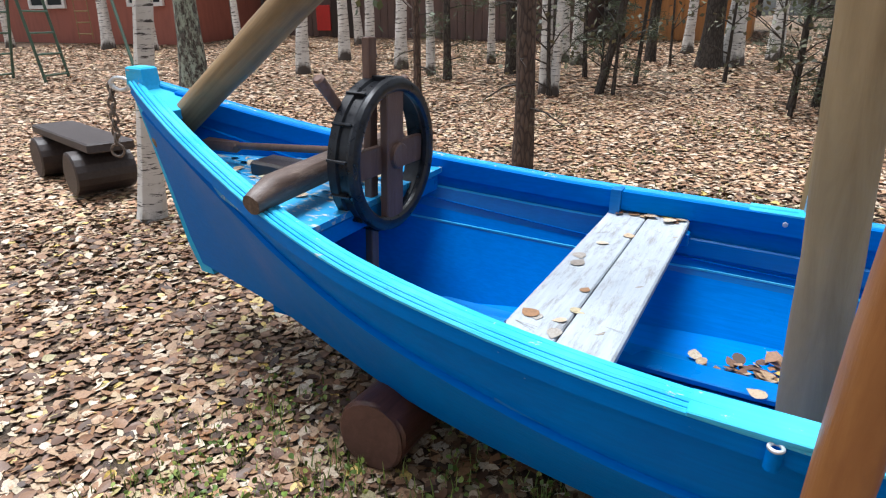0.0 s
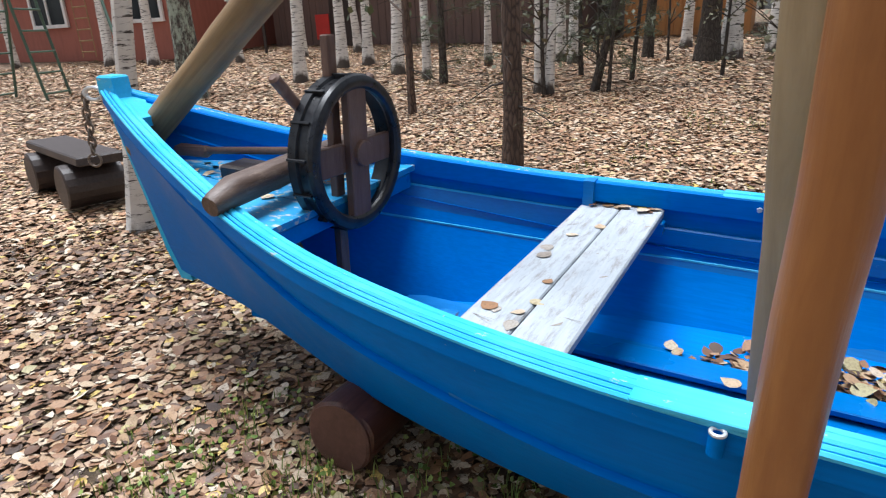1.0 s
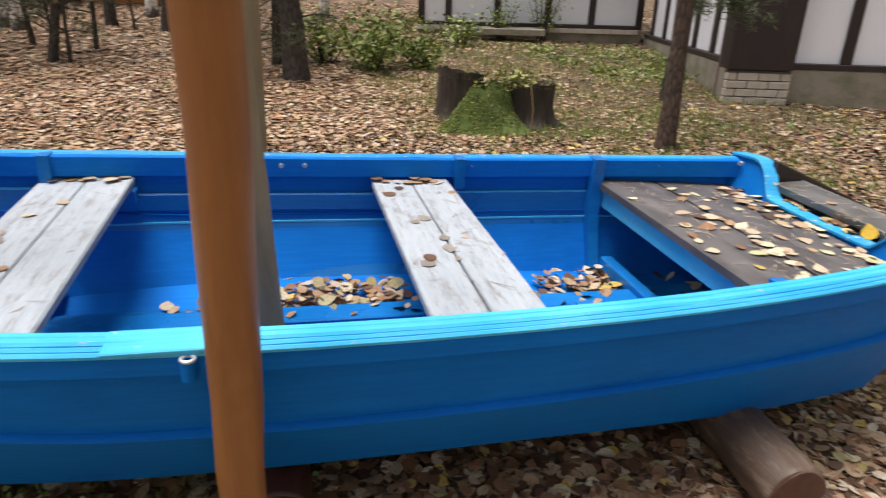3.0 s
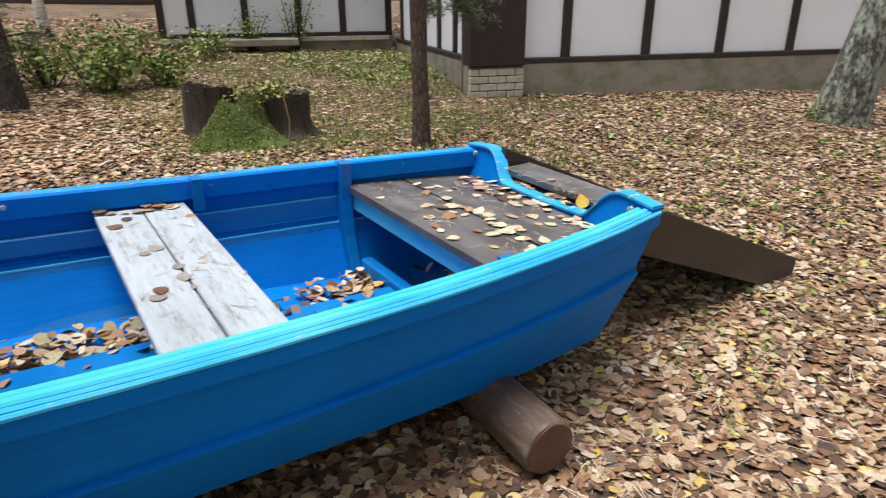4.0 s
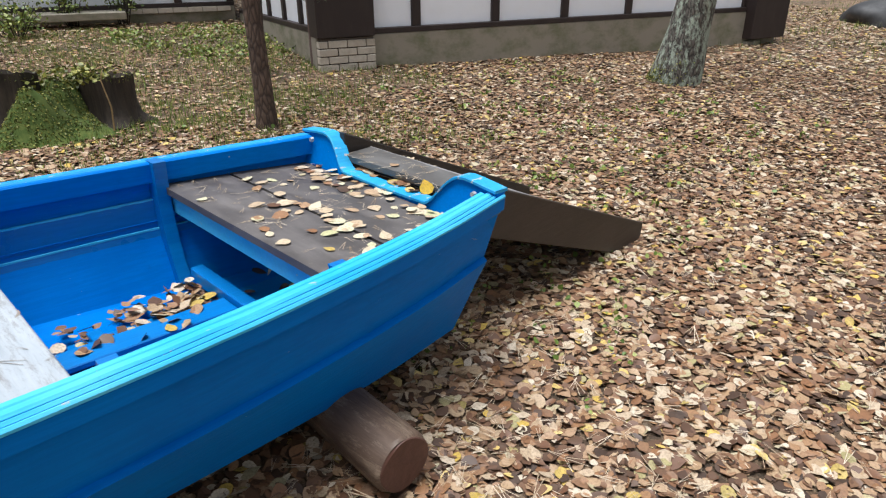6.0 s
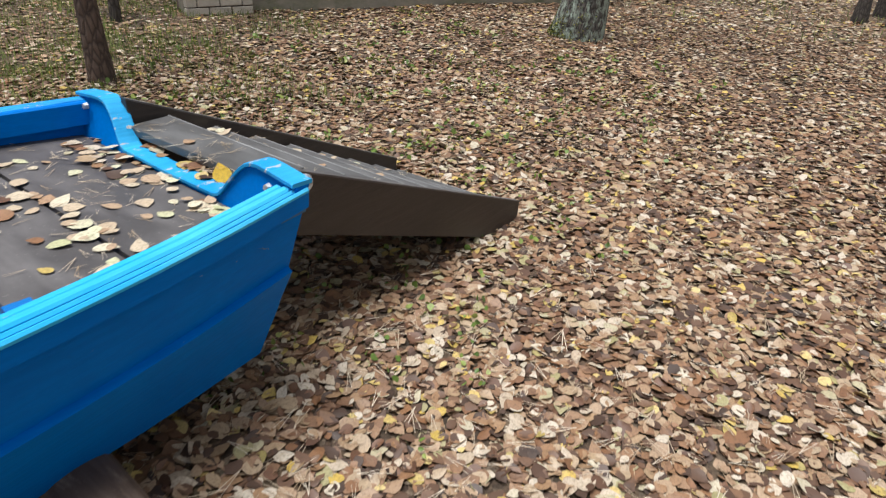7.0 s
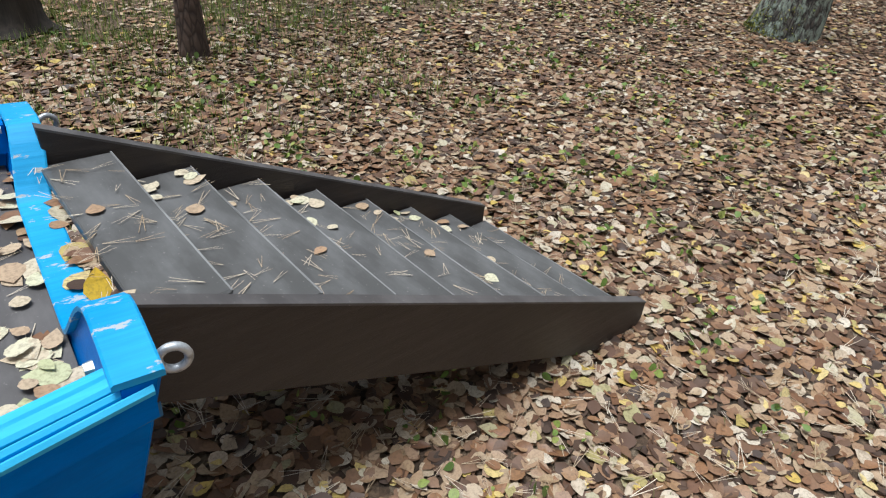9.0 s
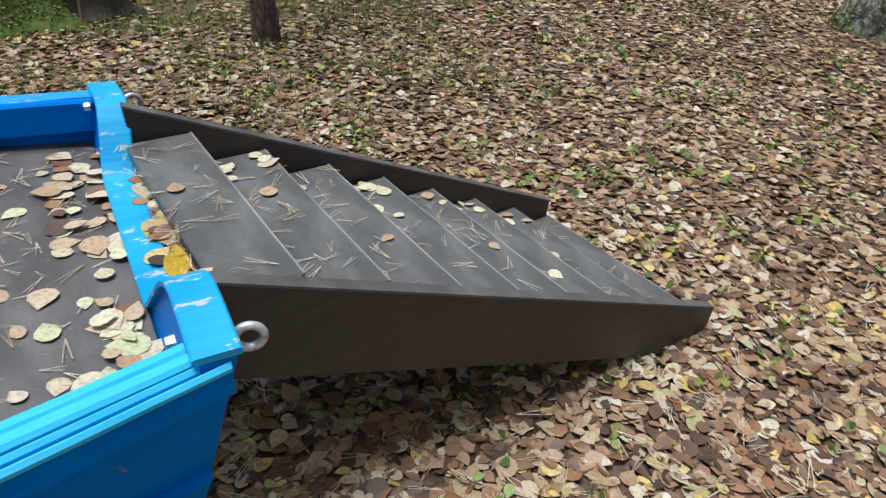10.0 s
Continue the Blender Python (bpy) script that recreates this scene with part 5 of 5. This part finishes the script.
bush(4.7, 12.5, 0.5, 0.7, 260, "thin green shrub against the white panels", 35)


def litter_on_ground():
    rng = np.random.default_rng(21)
    A, B = np.array([0.0, 0.1]), np.array([2.6, 0.6])
    ab = B - A
    def field(n, x0, x1, y0, y1, near, far, size, name, tpl, seed, tilt, mat_, side=0):
        p = np.stack([rng.uniform(x0, x1, n), rng.uniform(y0, y1, n)], -1)
        t = np.clip(((p - A) @ ab) / (ab @ ab), 0, 1)
        d = np.linalg.norm(p - A - t[:, None] * ab, axis=1)
        bare = (p[:, 0] > 2.3) & (p[:, 0] < 6.5) & (p[:, 1] > 5.5) & (p[:, 1] < 11)
        keep = (d >= near) & (d < far) & ~(bare & (rng.uniform(0, 1, n) < 0.6))
        if side:
            keep &= (p[:, 0] - 3.5 + rng.normal(0, 1.5, n)) * side > 0
        p = p[keep]
        z = np.array([bumpy(a, b) for a, b in p]) + rng.uniform(0.003, 0.02, len(p))
        tagged(strew(name, np.stack([p[:, 0], p[:, 1], z], -1), size * rng.uniform(0.5, 1.4, len(p)), mat_, tpl, tilt, seed=seed, narrow=0.25), "fallen birch leaves, tan, brown and a few yellow", "leaves", kind="stuff")
    near, mid, far = (LEAF, LEAF_F), (SLIM, SLIM_F), (QUAD, QUAD_F)
    field(50000, -3, 6, -1.5, 4.6, 0.0, 2.6, 0.05, "rotting_litter", mid, 26, 0.12, litter_dark)
    field(90000, -7, 9, -2, 7.5, 2.6, 5.2, 0.055, "rotting_litter", mid, 27, 0.15, litter_dark)
    field(90000, -10, 13, -2, 11, 5.2, 9.5, 0.065, "rotting_litter", far, 28, 0.12, litter_far, -1)
    field(90000, -10, 13, -2, 11, 5.2, 9.5, 0.065, "rotting_litter", far, 128, 0.12, litter_dark, 1)
    field(56000, -3, 6, -1.5, 4.6, 0.0, 2.6, 0.05, "leaf_litter", near, 22, 0.24, litter)
    field(115000, -7, 9, -2, 7.5, 2.6, 5.2, 0.053, "leaf_litter", mid, 23, 0.24, litter)
    field(170000, -10, 13, -2, 11, 5.2, 9.5, 0.06, "leaf_litter", far, 24, 0.16, litter_far, -1)
    field(150000, -10, 13, -2, 11, 5.2, 9.5, 0.06, "leaf_litter", far, 124, 0.16, litter, 1)
    field(330000, -22, 24, -3, 20, 9.5, 22, 0.085, "leaf_litter", far, 25, 0.12, litter_far, -1)
    field(230000, -22, 24, -3, 20, 9.5, 22, 0.085, "leaf_litter", far, 125, 0.14, litter, 1)
    field(120000, -14, 16, -9, -1.5, 0.0, 22, 0.07, "leaf_litter", far, 129, 0.14, litter)


litter_on_ground()


def on_boat(name, spots, material, size, seed, label, template=(LEAF, LEAF_F), tilt=0.25):
    """Leaves strewn over patches given in the boat's own axes: x0, x1, v0, v1, height, count."""
    rng = np.random.default_rng(seed)
    pts = []
    for x0, x1, v0, v1, w, n, pile in spots:
        for _ in range(n):
            pts.append(tuple(BOAT @ Vector((rng.uniform(x0, x1), rng.uniform(v0, v1), w + 0.0015 + pile * rng.random() ** 2))))
    return tagged(strew(name, pts, size * rng.uniform(0.6, 1.3, len(pts)), material, template, tilt, seed=seed, narrow=0.2, curl=0.35 if tilt > 0.07 else 0.12), label, "leaves", kind="stuff")


on_boat("leaves_in_boat", [(0.05, 0.74, 0.23, 0.47, 0.238, 190, 0.035), (-0.25, 0.3, 0.2, 0.36, 0.236, 26, 0.008), (-0.15, 0.9, -0.3, -0.16, 0.236, 26, 0.006), (-0.2, 0.9, 0.1, 0.2, 0.276, 8, 0.002), (1.45, 1.76, 0.23, 0.47, 0.24, 80, 0.032), (1.2, 1.74, 0.1, 0.2, 0.276, 12, 0.003), (1.05, 1.6, 0.22, 0.42, 0.238, 26, 0.01), (1.1, 1.75, -0.3, -0.05, 0.236, 30, 0.008), (1.85, 2.3, -0.3, 0.4, 0.235, 30, 0.01)], litter, 0.055, 41, "dry brown leaves gathered in the bottom of the boat", tilt=0.3)
on_boat("rotting_leaves_in_boat", [(-0.1, 0.8, 0.2, 0.42, 0.236, 70, 0.012), (1.2, 1.76, 0.15, 0.45, 0.236, 60, 0.015), (-0.1, 1.0, -0.3, -0.03, 0.236, 50, 0.004)], litter_dark, 0.05, 51, "dark rotting leaves in the bottom of the boat", tilt=0.14)
on_boat("leaves_on_seats", [(-0.62, -0.3, 0.62, 0.70, 0.656, 12, 0.01), (0.68, 1.0, 0.62, 0.70, 0.641, 15, 0.015), (-0.62, -0.34, -0.5, 0.6, 0.654, 6, 0.0), (0.68, 1.0, -0.5, 0.6, 0.638, 5, 0.0)], litter, 0.052, 42, "few brown leaves lying on the benches", tilt=0.06)
on_boat("rotting_leaves_on_seats", [(-0.62, -0.34, -0.5, 0.6, 0.653, 9, 0.0), (0.68, 1.0, -0.5, 0.6, 0.637, 11, 0.0)], stuck, 0.06, 52, "dark wet leaves stuck flat to the white benches", tilt=0.015)
on_boat("needles_on_seats", [(-0.62, -0.34, -0.5, 0.6, 0.654, 14, 0.002), (0.68, 1.0, -0.5, 0.6, 0.638, 30, 0.002)], stuck, 0.07, 53, "few brown pine needles on the white benches", (PAIR, PAIR_F), 0.04)
on_boat("leaves_on_stern_seat", [(1.8, 2.42, -0.55, 0.55, 0.644, 34, 0.002), (2.34, 2.47, -0.42, 0.5, 0.645, 34, 0.014), (2.02, 2.11, -0.6, 0.25, 0.645, 26, 0.006), (2.3, 2.44, -0.5, -0.25, 0.645, 14, 0.014)], litter_pale, 0.056, 43, "pale dry leaves scattered on the stern seat", tilt=0.08)
on_boat("brown_leaves_on_stern_seat", [(1.8, 2.42, -0.55, 0.55, 0.644, 14, 0.002), (2.3, 2.47, 0.1, 0.52, 0.645, 26, 0.012), (2.48, 2.53, -0.26, 0.26, 0.671, 12, 0.005)], litter, 0.052, 54, "brown leaves along the edge of the stern seat", tilt=0.1)
on_boat("leaves_on_fore_deck", [(-2.3, -1.95, -0.13, 0.13, 0.80, 22, 0.01), (-1.95, -1.5, -0.25, 0.25, 0.797, 30, 0.01)], litter_pale, 0.045, 44, "dry leaves on the fore deck", tilt=0.15)
on_boat("needles_on_stern_seat", [(1.8, 2.45, -0.62, 0.62, 0.644, 150, 0.003)], needle, 0.06, 45, "dry pine needles on the stern seat", (PAIR, PAIR_F), 0.05)
on_boat("yellow_leaf", [(2.5, 2.51, -0.2, -0.195, 0.695, 1, 0.0)], yellow, 0.062, 46, "bright yellow leaf caught on the transom", tilt=0.8)


def on_stairs(name, count, material, size, seed, label, template, tilt, far_bias):
    rng = np.random.default_rng(seed)
    pts = []
    for _ in range(count):
        i = rng.integers(0, 8)
        f = rng.random()
        if far_bias and rng.random() < 0.6:
            i, f = max(1, i), 0.88 + 0.12 * rng.random()
        a, b = 0.590 - 0.084 * i, 0.635 - 0.088 * i
        back = 0.19 - 0.17 * rng.random() ** 1.6
        pts.append((2.705 + 0.193 * i - back, 1.68 + 0.67 * f, a + (b - a) * f + 0.005))
    tagged(strew(name, pts, size * rng.uniform(0.6, 1.2, count), material, template, tilt, seed=seed, curl=0.5), label, "leaves", kind="stuff")


on_stairs("leaves_on_stairs", 60, litter_pale, 0.052, 47, "pale leaves lying on the stair treads", (LEAF, LEAF_F), 0.12, True)
on_stairs("needles_on_stairs", 300, needle, 0.07, 48, "dry pine needles on the stair treads", (PAIR, PAIR_F), 0.06, False)


def needles_on_ground():
    rng = np.random.default_rng(61)
    p = np.stack([rng.uniform(1.5, 6.5, 3200), rng.uniform(-0.5, 5.0, 3200)], -1)
    z = np.array([bumpy(a, b) for a, b in p]) + rng.uniform(0.015, 0.04, len(p))
    tagged(strew("fallen_pine_needles", np.stack([p[:, 0], p[:, 1], z], -1), rng.uniform(0.05, 0.11, len(p)), needle, (PAIR, PAIR_F), 0.12, seed=62), "dry pine needles over the fallen leaves", "needles", kind="stuff")


needles_on_ground()
tufts("grass", np.stack([rng.uniform(2.0, 5.2, 240), rng.uniform(3.6, 6.6, 240)], -1), 18, 0.11, 0.1, green, "green grass around the pine foot", 63)
tufts("low_weeds", np.stack([rng.uniform(2.6, 6.5, 80), rng.uniform(1.0, 4.8, 80)], -1), 8, 0.05, 0.04, green, "small green weeds in the leaf litter", 64, (LEAF, LEAF_F), "weeds", 0.05)
